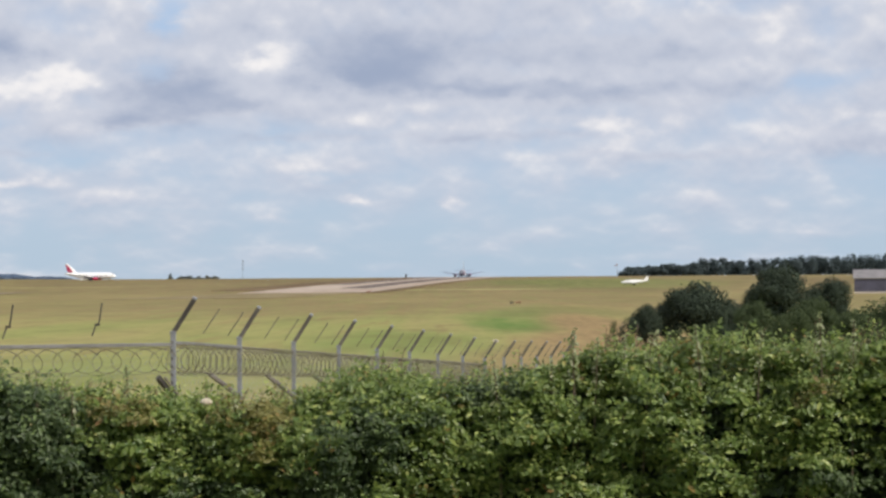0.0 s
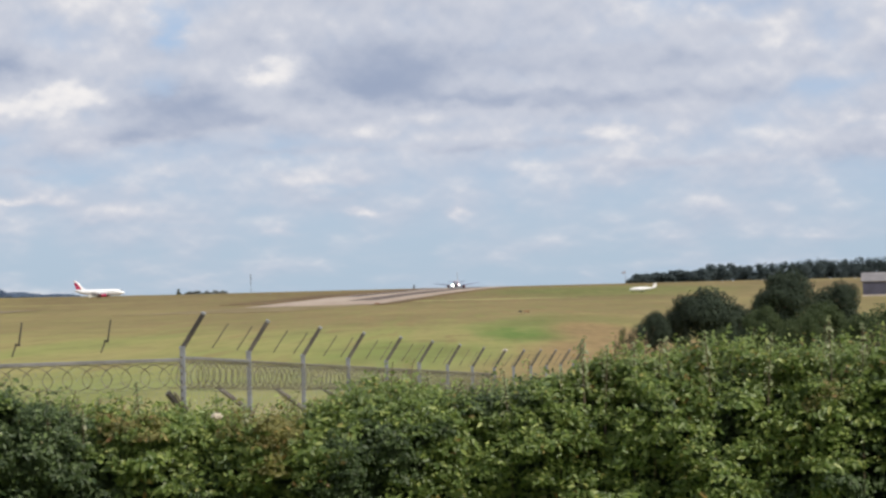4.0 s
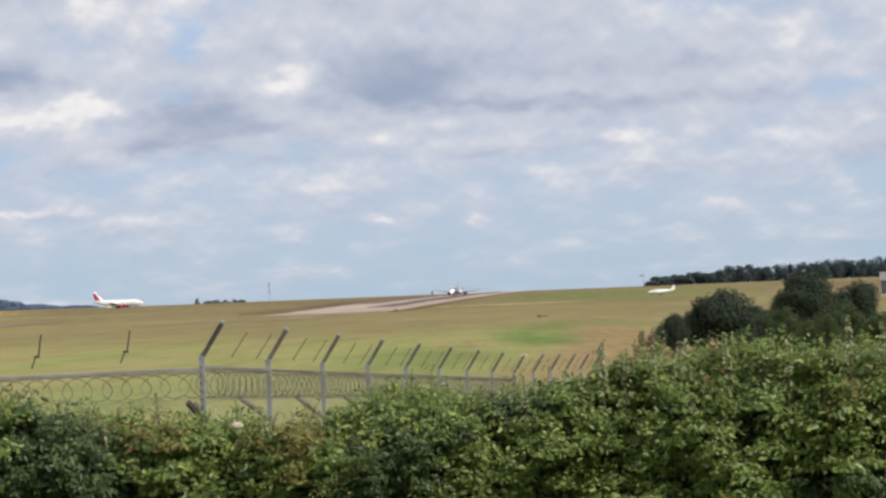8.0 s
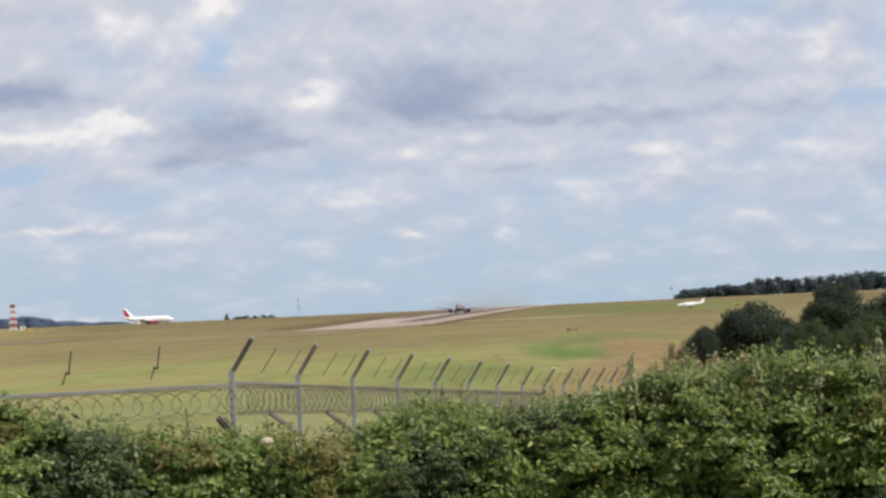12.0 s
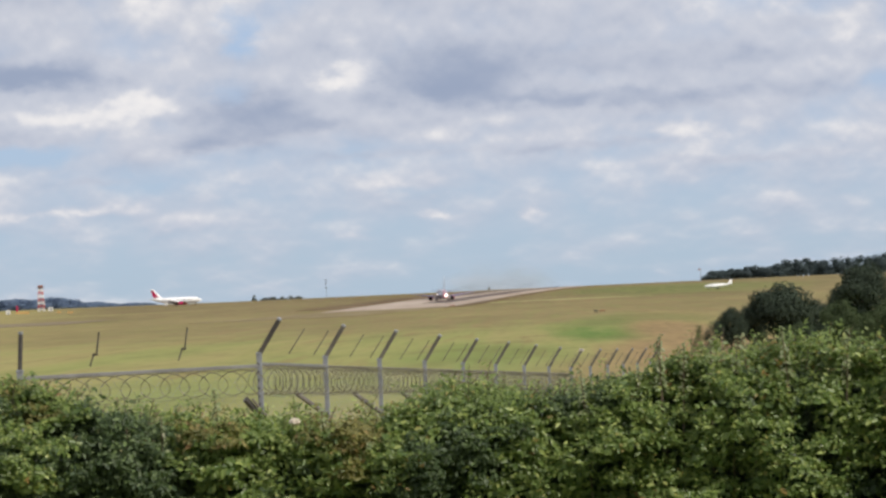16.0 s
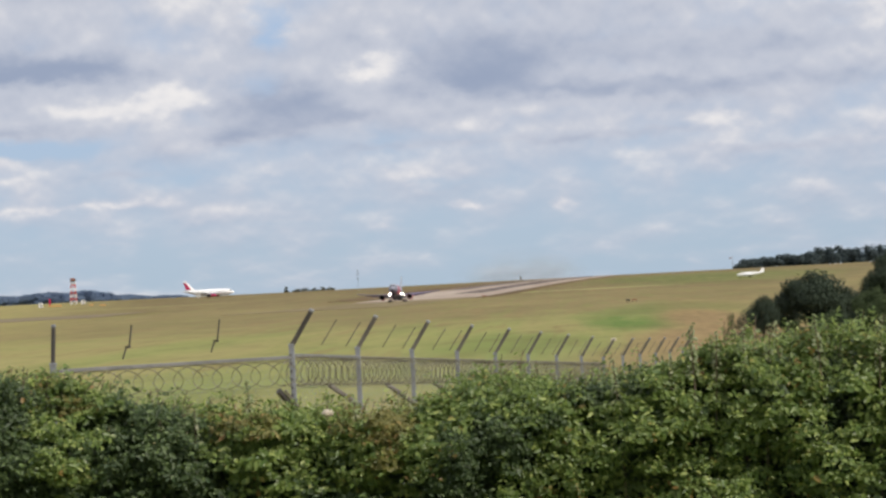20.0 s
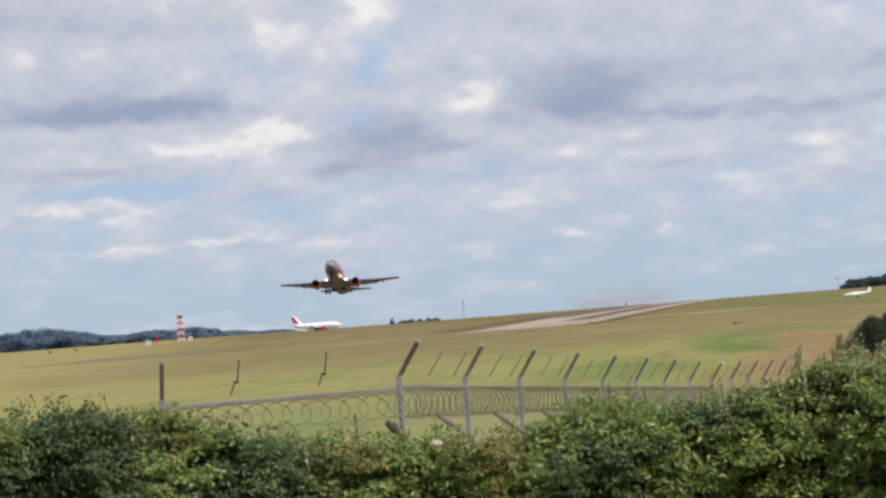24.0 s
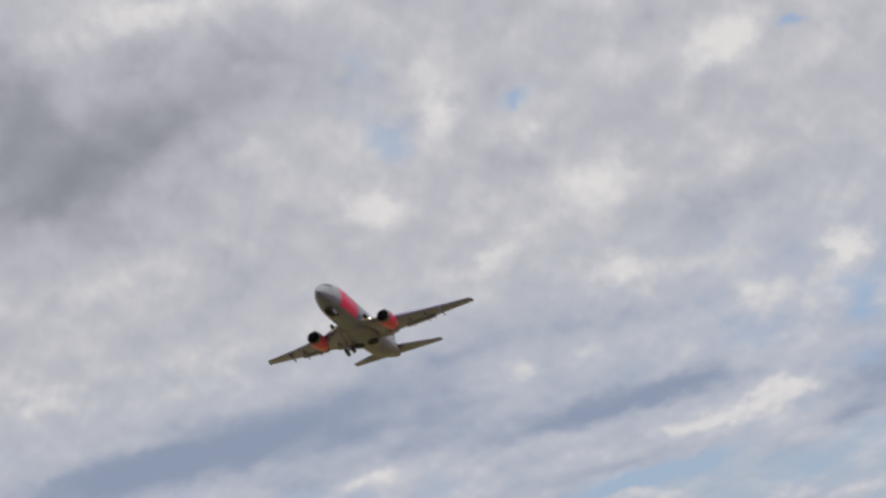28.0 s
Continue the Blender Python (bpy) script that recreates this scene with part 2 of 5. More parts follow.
def noisy(t, scale, detail=4.0, stretch=(1, 1, 1), offset=(0, 0, 0), coords="Object"):
    c = t.nodes.new("ShaderNodeTexCoord")
    m = t.nodes.new("ShaderNodeMapping")
    m.inputs["Scale"].default_value, m.inputs["Location"].default_value = stretch, offset
    n = nd(t, "ShaderNodeTexNoise", Scale=scale, Detail=detail, Roughness=0.6)
    t.links.new(c.outputs[coords], m.inputs[0])
    t.links.new(m.outputs[0], n.inputs["Vector"])
    return n.outputs["Fac"]


def bumped(t, fac, strength, distance=0.02):
    b = nd(t, "ShaderNodeBump", Strength=strength, Distance=distance)
    t.links.new(fac, b.inputs["Height"])
    return b.outputs[0]


def surface(name, col_a, col_b, scale, rough=0.6, metal=0.0, bump=0.2, fine=None, stretch=(1, 1, 1), dirt=None, gloss=0.5):
    """A painted, stone or metal surface: two tones at two scales, fine relief."""
    def build(t):
        big, small = noisy(t, scale, 5.0, stretch), noisy(t, fine or scale * 9, 3.0, stretch, (3, 1, 7))
        c = mixed(t, ranged(t, big, 0.35, 0.65), col_a, col_b)
        c = mixed(t, ranged(t, small, 0.45, 0.75, 0.0, 0.35), c, dirt or tuple(q * 0.6 for q in col_a))
        p = nd(t, "ShaderNodeBsdfPrincipled", Metallic=metal)
        p.inputs["Specular IOR Level"].default_value = gloss
        t.links.new(c, p.inputs["Base Color"])
        t.links.new(ranged(t, small, 0.2, 0.8, rough * 0.8, min(1.0, rough * 1.2)), p.inputs["Roughness"])
        t.links.new(bumped(t, small, bump), p.inputs["Normal"])
        return p.outputs[0]
    return material(name, build)


def leafy(name, dark, light, odd=None, share=0.08, glow=0.35, rough=0.45, glint=0.8):
    """Leaves: each one its own tone, some turned, light shining through, the top fifth with painted glints."""
    def build(t):
        g = t.nodes.new("ShaderNodeNewGeometry").outputs["Random Per Island"]
        patch = noisy(t, 1.6, 3.0)
        c = mixed(t, g, dark, light)
        c = mixed(t, ranged(t, patch, 0.35, 0.7, 0.0, 0.5), c, tuple(0.8 * q for q in dark))
        # highlights put into the colour of some leaves
        c = mixed(t, ranged(t, g, 0.80, 1.0, 0.0, glint), c, tuple(min(0.55, 1.75 * q) for q in light))
        if odd:
            n = t.nodes.new("ShaderNodeMath")
            n.operation = "MULTIPLY_ADD"
            t.links.new(patch, n.inputs[0])
            n.inputs[1].default_value = 0.9
            t.links.new(g, n.inputs[2])
            c = mixed(t, ranged(t, n.outputs[0], 1.45 - share * 2, 1.5 - share), c, odd)
        p = nd(t, "ShaderNodeBsdfPrincipled", Roughness=rough)
        t.links.new(c, p.inputs["Base Color"])
        tr = t.nodes.new("ShaderNodeBsdfTranslucent")
        t.links.new(mixed(t, 0.5, c, light), tr.inputs["Color"])
        m = t.nodes.new("ShaderNodeMixShader")
        m.inputs[0].default_value = glow
        t.links.new(p.outputs[0], m.inputs[1])
        t.links.new(tr.outputs[0], m.inputs[2])
        return m.outputs[0]
    return material(name, build)


def glowing(name, colour, strength):
    return material(name, lambda t: nd(t, "ShaderNodeEmission", Color=colour, Strength=strength).outputs[0])


def build_ground(t):
    """Airfield grass: mown bands, dry and green patches."""
    c = t.nodes.new("ShaderNodeTexCoord").outputs["Object"]
    s = t.nodes.new("ShaderNodeSeparateXYZ")
    t.links.new(c, s.inputs[0])
    x, y = s.outputs[0], s.outputs[1]
    far_n, mid_n = noisy(t, 0.012, 5.0, (1.0, 0.22, 1)), noisy(t, 0.10, 6.0, (1.0, 0.06, 1))
    fine_n = noisy(t, 0.9, 4.0, (1.0, 0.07, 1))

    def warped(amount):
        n = t.nodes.new("ShaderNodeMath")
        n.operation = "MULTIPLY_ADD"
        t.links.new(mid_n, n.inputs[0])
        n.inputs[1].default_value = amount
        t.links.new(y, n.inputs[2])
        return n.outputs[0]
    # hay-coloured grass by the fence, a bright mown band, brown uncut grass, dark heath at the crest
    near_g = mixed(t, ranged(t, mid_n, 0.40, 0.62), (0.205, 0.240, 0.086), (0.255, 0.240, 0.100))
    band = mixed(t, ranged(t, mid_n, 0.35, 0.65), (0.236, 0.254, 0.086), (0.280, 0.256, 0.103))
    brown = mixed(t, ranged(t, far_n, 0.35, 0.65), (0.196, 0.158, 0.074), (0.240, 0.198, 0.094))
    heath = mixed(t, ranged(t, far_n, 0.4, 0.6), (0.150, 0.112, 0.058), (0.20, 0.155, 0.078))
    col = mixed(t, ranged(t, warped(60.0), 165.0, 245.0), near_g, band)
    col = mixed(t, ranged(t, warped(140.0), 360.0, 560.0), col, brown)
    col = mixed(t, ranged(t, warped(200.0), 1000.0, 1350.0), col, heath)
    col = mixed(t, ranged(t, fine_n, 0.45, 0.8, 0.0, 0.35), col, (0.12, 0.11, 0.042))
    # dry uncut slope beside the bushes, and a lush green tongue before it

    def spot(cx, cy, rx, ry, wob):
        v = t.nodes.new("ShaderNodeVectorMath")
        v.operation = "SUBTRACT"
        t.links.new(c, v.inputs[0])
        v.inputs[1].default_value = (cx, cy, 0)
        q = t.nodes.new("ShaderNodeVectorMath")
        q.operation = "MULTIPLY"
        t.links.new(v.outputs[0], q.inputs[0])
        q.inputs[1].default_value = (1 / rx, 1 / ry, 0)
        ln = t.nodes.new("ShaderNodeVectorMath")
        ln.operation = "LENGTH"
        t.links.new(q.outputs[0], ln.inputs[0])
        a = t.nodes.new("ShaderNodeMath")
        a.operation = "MULTIPLY_ADD"
        t.links.new(mid_n, a.inputs[0])
        a.inputs[1].default_value = wob
        t.links.new(ln.outputs["Value"], a.inputs[2])
        return a.outputs[0]
    mott = noisy(t, 0.35, 5.0, (1.0, 0.035, 1), (5, 2, 0))
    col = mixed(t, ranged(t, mott, 0.50, 0.66, 0.0, 0.48), col, (0.20, 0.215, 0.068))
    col = mixed(t, ranged(t, mott, 0.34, 0.46, 0.50, 0.0), col, (0.225, 0.158, 0.075))
    west = t.nodes.new("ShaderNodeMath")
    west.operation = "MULTIPLY_ADD"
    t.links.new(y, west.inputs[0])
    west.inputs[1].default_value = 0.15
    t.links.new(x, west.inputs[2])
    col = mixed(t, ranged(t, west.outputs[0], -75.0, 20.0, 0.75, 0.0), col, mixed(t, ranged(t, mid_n, 0.3, 0.7), (0.30, 0.285, 0.10), (0.345, 0.29, 0.125)))
    for cx, cy, rx, ry, k in ((75.0, 1400.0, 60.0, 260.0, 0.5), (7.6, 303.0, 4.6, 50.0, 1.0), (9.0, 360.0, 8.0, 70.0, 0.5), (18.0, 430.0, 9.0, 90.0, 0.55), (-4.0, 225.0, 6.0, 40.0, 0.5)):
        lush = ranged(t, spot(cx, cy, rx, ry, 0.9), 0.9, 1.9, k, 0.0)
        col = mixed(t, lush, col, mixed(t, ranged(t, mott, 0.4, 0.6), (0.100, 0.168, 0.038), (0.135, 0.188, 0.050)))
    for cx, cy, rx, ry, k in ((16.0, 290.0, 5.5, 110.0, 0.95), (22.0, 420.0, 8.0, 130.0, 0.35), (11.0, 205.0, 6.0, 50.0, 0.9), (7.5, 155.0, 7.0, 40.0, 0.7), (-2.0, 118.0, 6.0, 22.0, 0.2)):
        dry = ranged(t, spot(cx, cy, rx, ry, 0.9), 0.95, 1.8, k, 0.0)
        col = mixed(t, dry, col, mixed(t, ranged(t, fine_n, 0.35, 0.7), (0.285, 0.198, 0.10), (0.215, 0.15, 0.075)))
    # a pale mown strip and a brown uncut one beside the runway
    for cx, cy, rx, ry, k, ca, cb in ((12.0, 1120.0, 34.0, 24.0, 0.6, (0.37, 0.37, 0.17), (0.33, 0.32, 0.14)), (48.0, 1030.0, 46.0, 34.0, 0.7, (0.175, 0.125, 0.066), (0.15, 0.115, 0.06)),
                                      (60.0, 1180.0, 40.0, 26.0, 0.5, (0.19, 0.21, 0.075), (0.16, 0.19, 0.065)), (-60.0, 1500.0, 40.0, 90.0, 0.6, (0.155, 0.108, 0.058), (0.13, 0.095, 0.052)),
                                      (-190.0, 1290.0, 60.0, 26.0, 0.6, (0.29, 0.275, 0.11), (0.26, 0.24, 0.10))):
        strip = ranged(t, spot(cx, cy, rx, ry, 0.9), 0.9, 1.7, k, 0.0)
        col = mixed(t, strip, col, mixed(t, ranged(t, mott, 0.4, 0.6), ca, cb))
    # tufts and mower streaks
    streak, tuft = noisy(t, 0.13, 5.0, (1.0, 0.28, 1), (9, 4, 0)), noisy(t, 0.55, 4.0, (1.0, 0.2, 1), (2, 8, 0))
    col = mixed(t, ranged(t, streak, 0.48, 0.68, 0.0, 0.34), col, (0.125, 0.105, 0.045))
    col = mixed(t, ranged(t, streak, 0.30, 0.46, 0.34, 0.0), col, (0.31, 0.28, 0.115))
    col = mixed(t, ranged(t, tuft, 0.52, 0.72, 0.0, 0.30), col, (0.12, 0.125, 0.045))
    p = nd(t, "ShaderNodeBsdfPrincipled", Roughness=1.0)
    p.inputs["Specular IOR Level"].default_value = 0.1
    t.links.new(col, p.inputs["Base Color"])
    t.links.new(bumped(t, fine_n, 0.5, 0.2), p.inputs["Normal"])
    return p.outputs[0]


GROUND = material("airfield grass", build_ground)
RUNWAY = surface("runway asphalt", (0.315, 0.258, 0.212), (0.40, 0.335, 0.28), 0.02, 0.85, 0, 0.2, 0.15, (1, 0.1, 1), (0.2, 0.17, 0.15), gloss=0.08)
APRON = surface("weathered brown asphalt", (0.195, 0.158, 0.085), (0.23, 0.188, 0.105), 0.02, 0.85, 0, 0.2, 0.15, (1, 0.1, 1), gloss=0.08)
TAXIWAY = surface("dark taxiway asphalt", (0.175, 0.145, 0.095), (0.21, 0.172, 0.115), 0.02, 0.9, 0, 0.1, 0.15, (0.2, 1, 1), gloss=0.08)
VERGE = surface("brown bare verge", (0.125, 0.088, 0.052), (0.175, 0.128, 0.072), 0.02, 0.95, 0, 0.2, 0.12, (1, 0.25, 1), gloss=0.05)
RUBBER = surface("rubbered asphalt", (0.095, 0.075, 0.07), (0.15, 0.125, 0.115), 0.02, 0.85, 0, 0.2, 0.15, (1, 0.1, 1), gloss=0.08)
GALV = surface("galvanised steel", (0.21, 0.22, 0.25), (0.29, 0.30, 0.33), 3.0, 0.55, 0.2, 0.1)
DARKSTEEL = surface("weathered dark steel", (0.045, 0.04, 0.04), (0.085, 0.075, 0.07), 5.0, 0.6, 0.3, 0.2)
ARMSTEEL = surface("grey weathered arm steel", (0.085, 0.075, 0.068), (0.14, 0.125, 0.115), 5.0, 0.6, 0.2, 0.2)
RAILSTEEL = surface("dusty galvanised rail", (0.15, 0.147, 0.15), (0.20, 0.197, 0.20), 4.0, 0.6, 0.1, 0.1)
STAYSTEEL = surface("brownish weathered steel", (0.13, 0.11, 0.10), (0.19, 0.165, 0.15), 5.0, 0.7, 0.1, 0.2)
WIRE = surface("dull galvanised wire", (0.15, 0.135, 0.10), (0.22, 0.20, 0.15), 6.0, 0.5, 0.5, 0.1)
BARK = surface("bark", (0.10, 0.075, 0.05), (0.16, 0.12, 0.08), 6.0, 0.9, 0, 0.5)
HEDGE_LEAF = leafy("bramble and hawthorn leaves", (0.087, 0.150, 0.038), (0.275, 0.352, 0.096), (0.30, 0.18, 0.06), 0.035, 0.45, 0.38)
# serves darker leaves and also shade painted into the hedge
HEDGE_DARK = leafy("dark leaves, own tone and painted shade", (0.032, 0.062, 0.022), (0.105, 0.152, 0.052), None, 0, 0.35, 0.5)
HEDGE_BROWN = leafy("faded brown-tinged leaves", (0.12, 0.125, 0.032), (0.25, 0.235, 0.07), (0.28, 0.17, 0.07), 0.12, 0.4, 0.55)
HEDGE_PALE = leafy("young pale leaves", (0.20, 0.25, 0.11), (0.38, 0.42, 0.22), None, 0, 0.4)
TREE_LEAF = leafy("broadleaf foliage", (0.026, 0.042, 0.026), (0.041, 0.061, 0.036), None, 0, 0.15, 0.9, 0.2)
WILLOW_LEAF = leafy("grey-green foliage", (0.046, 0.072, 0.030), (0.083, 0.115, 0.045), None, 0, 0.3, 0.9, 0.3)
# aerial haze is put into the leaf colours of the far woods
FAR_BLUE = leafy("far woodland with haze blue in its colour", (0.165, 0.230, 0.340), (0.175, 0.240, 0.350), None, 0, 0.55, 1.0, 0.1)
FAR_LEAF = leafy("distant woodland tinted for haze", (0.070, 0.097, 0.102), (0.081, 0.109, 0.113), None, 0, 0.5, 1.0, 0.15)
SILVER = surface("silver-grey aircraft paint", (0.26, 0.27, 0.325), (0.21, 0.22, 0.265), 0.4, 0.35, 0.1, 0.02, 3.0)
WHITE = surface("white aircraft paint", (0.88, 0.88, 0.88), (0.84, 0.84, 0.85), 0.4, 0.3, 0, 0.02, 3.0, dirt=(0.62, 0.62, 0.63))
# underside shade put into the colour, with blue against the grass's warm bounce
BELLY = surface("belly grey with shade in the colour", (0.125, 0.118, 0.205), (0.10, 0.093, 0.165), 0.5, 0.4, 0, 0.02, 3.0)
RED = surface("red aircraft paint", (0.51, 0.018, 0.094), (0.43, 0.014, 0.078), 0.6, 0.3, 0, 0.02, 3.0)
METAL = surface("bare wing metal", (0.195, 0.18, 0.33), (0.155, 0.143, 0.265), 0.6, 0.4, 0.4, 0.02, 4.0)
LIP = surface("polished intake lip", (0.7, 0.7, 0.72), (0.6, 0.6, 0.62), 1.0, 0.2, 0.9, 0.0)
FIN = surface("pale silver tail paint", (0.33, 0.37, 0.43), (0.29, 0.33, 0.39), 0.5, 0.4, 0, 0.02, 3.0)
LIPDARK = surface("dark intake lip", (0.07, 0.055, 0.06), (0.10, 0.08, 0.085), 1.0, 0.35, 0.3, 0.0)
BLACK = surface("black fan duct", (0.004, 0.004, 0.005), (0.008, 0.008, 0.008), 2.0, 0.95, 0, 0.0, gloss=0.0)
# mast steel made paler and bluer in colour to show distance haze
MASTGREY = surface("mast steel paled for haze", (0.22, 0.26, 0.31), (0.27, 0.31, 0.36), 1.0, 0.7, 0, 0.0)
# skyline foliage greyed and paled in colour for distance haze
SKYLINE_LEAF = leafy("skyline foliage tinted for haze", (0.085, 0.098, 0.088), (0.125, 0.138, 0.115), None, 0, 0.15, 0.8)
DARK = surface("dark colour for shade in the wells", (0.015, 0.015, 0.017), (0.03, 0.03, 0.03), 2.0, 0.7, 0, 0.05, gloss=0.1)
TYRE = surface("tyre rubber", (0.02, 0.02, 0.02), (0.035, 0.035, 0.035), 3.0, 0.8, 0, 0.1)
COCKPIT = surface("cockpit glass", (0.02, 0.025, 0.03), (0.03, 0.035, 0.04), 1.0, 0.08, 0, 0.0)
LAMP = glowing("landing light", (1.0, 0.90, 0.74), 160.0)
BRIGHTWHITE = surface("clean white airliner paint", (0.93, 0.93, 0.93), (0.90, 0.90, 0.91), 0.4, 0.3, 0, 0.02, 3.0, dirt=(0.84, 0.84, 0.85))
MASTRED = surface("red mast paint", (0.55, 0.10, 0.085), (0.47, 0.08, 0.07), 1.0, 0.6, 0, 0.05)
ORANGE = surface("orange marker paint", (0.60, 0.36, 0.13), (0.54, 0.32, 0.11), 1.0, 0.5, 0, 0.05)
SIGNWHITE = surface("white painted metal", (0.8, 0.8, 0.78), (0.7, 0.7, 0.68), 1.0, 0.5, 0, 0.05)
RUST = surface("dull rust-red paint", (0.22, 0.08, 0.045), (0.28, 0.11, 0.06), 1.0, 0.7, 0, 0.05)
ROOF = surface("grey sheet roof", (0.16, 0.155, 0.165), (0.21, 0.20, 0.21), 0.4, 0.6, 0, 0.1)
WALLM = surface("dark blue cladding", (0.06, 0.06, 0.09), (0.08, 0.08, 0.12), 0.5, 0.6, 0, 0.1)
PLASTER = surface("pale render", (0.5, 0.45, 0.4), (0.42, 0.38, 0.34), 0.5, 0.8, 0, 0.1)
BAG = surface("white plastic scrap", (0.72, 0.63, 0.54), (0.55, 0.47, 0.38), 8.0, 0.5, 0, 0.3)


def build_haze_shader(t):
    a = t.nodes.new("ShaderNodeBsdfTransparent")
    b = nd(t, "ShaderNodeBsdfDiffuse", Color=(0.40, 0.36, 0.27))
    m = t.nodes.new("ShaderNodeMixShader")
    n = noisy(t, 1.2, 2.0)
    grad = t.nodes.new("ShaderNodeTexGradient")
    grad.gradient_type = "SPHERICAL"
    t.links.new(t.nodes.new("ShaderNodeTexCoord").outputs["Object"], grad.inputs[0])
    soft = t.nodes.new("ShaderNodeMath")
    soft.operation = "MULTIPLY"
    t.links.new(ranged(t, grad.outputs["Fac"], 0.0, 0.9), soft.inputs[0])
    t.links.new(ranged(t, n, 0.25, 0.75, 0.09, 0.24), soft.inputs[1])
    t.links.new(soft.outputs[0], m.inputs[0])
    t.links.new(a.outputs[0], m.inputs[1])
    t.links.new(b.outputs[0], m.inputs[2])
    return m.outputs[0]


HAZE = material("thin exhaust haze", build_haze_shader)

# ---- building helpers ----
def mesh_of(name, verts, faces, mats, smooth=False, index=None):
    me = bpy.data.meshes.new(name)
    me.from_pydata(verts, [], faces)
    for m in (mats if isinstance(mats, (list, tuple)) else [mats]):
        me.materials.append(m)
    if index is not None:
        me.polygons.foreach_set("material_index", index)
    if smooth:
        me.polygons.foreach_set("use_smooth", [True] * len(me.polygons))
    me.update()
    return me


def solid(name, verts, faces, mats, parent=None, label="", smooth=False, index=None):
    ob = new(name, mesh_of(name, verts, faces, mats, smooth, index))
    if parent:
        ob.parent = parent
    return tagged(ob, label)


def part(name, bm, mat, parent=None, label="", smooth=False):
    me = bpy.data.meshes.new(name)
    bm.to_mesh(me)
    bm.free()
    me.materials.append(mat)
    if smooth:
        me.polygons.foreach_set("use_smooth", [True] * len(me.polygons))
    ob = new(name, me)
    if parent:
        ob.parent = parent
    return tagged(ob, label)


def thing(name, place, label, category, group="", kind="", rz=0.0):
    e = new(name)
    e.empty_display_size = 0.3
    e.matrix_basis = pose(*place, 0, 0, rz)
    return tagged(e, label, category, group, kind)


def box(bm, size, centre, turn=None, bevel=0.0):
    r = bmesh.ops.create_cube(bm, size=1.0)
    m = Matrix.Translation(centre) @ (turn or Matrix()) @ Matrix.Diagonal((*size, 1))
    bmesh.ops.transform(bm, matrix=m, verts=r["verts"])
    if bevel:
        es = list({e for v in r["verts"] for e in v.link_edges})
        bmesh.ops.bevel(bm, geom=es, offset=bevel, segments=1, affect="EDGES")
    return bm


def rod(bm, a, b, r1, r2=None, seg=8):
    a, b = Vector(a), Vector(b)
    m = Matrix.Translation((a + b) / 2) @ (b - a).to_track_quat("Z", "Y").to_matrix().to_4x4()
    bmesh.ops.create_cone(bm, cap_ends=True, segments=seg, radius1=r1, radius2=r1 if r2 is None else r2, depth=(b - a).length, matrix=m)
    return bm


def tubes(paths, radius, seg=5):
    """Verts and faces of thin tubes along polylines."""
    vs, fs = [], []
    for path in paths:
        base = len(vs)
        n = len(path)
        for i, p in enumerate(path):
            p = Vector(p)
            d = (Vector(path[min(i + 1, n - 1)]) - Vector(path[max(i - 1, 0)])).normalized()
            s = d.orthogonal().normalized()
            if abs(d.z) < 0.9:
                s = d.cross(Vector((0, 0, 1))).normalized()
            q = d.cross(s)
            for k in range(seg):
                a = 2 * math.pi * k / seg
                vs.append(p + (s * math.cos(a) + q * math.sin(a)) * radius)
        for i in range(n - 1):
            for k in range(seg):
                a, b = base + i * seg + k, base + i * seg + (k + 1) % seg
                fs.append((a, b, b + seg, a + seg))
    return vs, fs


def leaf_mesh(name, pos, out, size, mat, seed, slim=0.55, droop=0.3, jitter=0.48):
    """Small folded leaves at pos, facing roughly along out."""
    g = np.random.default_rng(seed)
    n = len(pos)
    nrm = out + g.normal(0, jitter, (n, 3))
    nrm /= np.linalg.norm(nrm, axis=1, keepdims=True) + 1e-9
    along = g.normal(0, 1, (n, 3))
    along[:, 2] -= droop
    along -= nrm * np.sum(along * nrm, 1, keepdims=True)
    along /= np.linalg.norm(along, axis=1, keepdims=True) + 1e-9
    side = np.cross(nrm, along)
    L = (size * g.uniform(0.6, 1.35, n))[:, None]
    Wd = L * slim * g.uniform(0.8, 1.2, n)[:, None]
    v = np.empty((n, 6, 3))
    v[:, 0] = pos - along * L * 0.5
    v[:, 1] = pos - along * L * 0.1 + side * Wd * 0.5 + nrm * L * 0.10
    v[:, 2] = pos + along * L * 0.28 + side * Wd * 0.34 + nrm * L * 0.07
    v[:, 3] = pos + along * L * 0.52 - nrm * L * 0.08
    v[:, 4] = pos + along * L * 0.28 - side * Wd * 0.34 + nrm * L * 0.07
    v[:, 5] = pos - along * L * 0.1 - side * Wd * 0.5 + nrm * L * 0.10
    b = np.arange(n)[:, None] * 6
    f = np.concatenate([np.concatenate([b, b + 1, b + 2, b + 3], 1), np.concatenate([b, b + 3, b + 4, b + 5], 1)])
    me = bpy.data.meshes.new(name)
    me.vertices.add(n * 6)
    me.vertices.foreach_set("co", v.reshape(-1))
    me.loops.add(n * 8)
    me.loops.foreach_set("vertex_index", f.reshape(-1).astype(np.int32))
    me.polygons.add(n * 2)
    me.polygons.foreach_set("loop_start", np.arange(n * 2, dtype=np.int32) * 4)
    me.update(calc_edges=True)
    me.validate()
    me.materials.append(mat)
    return me


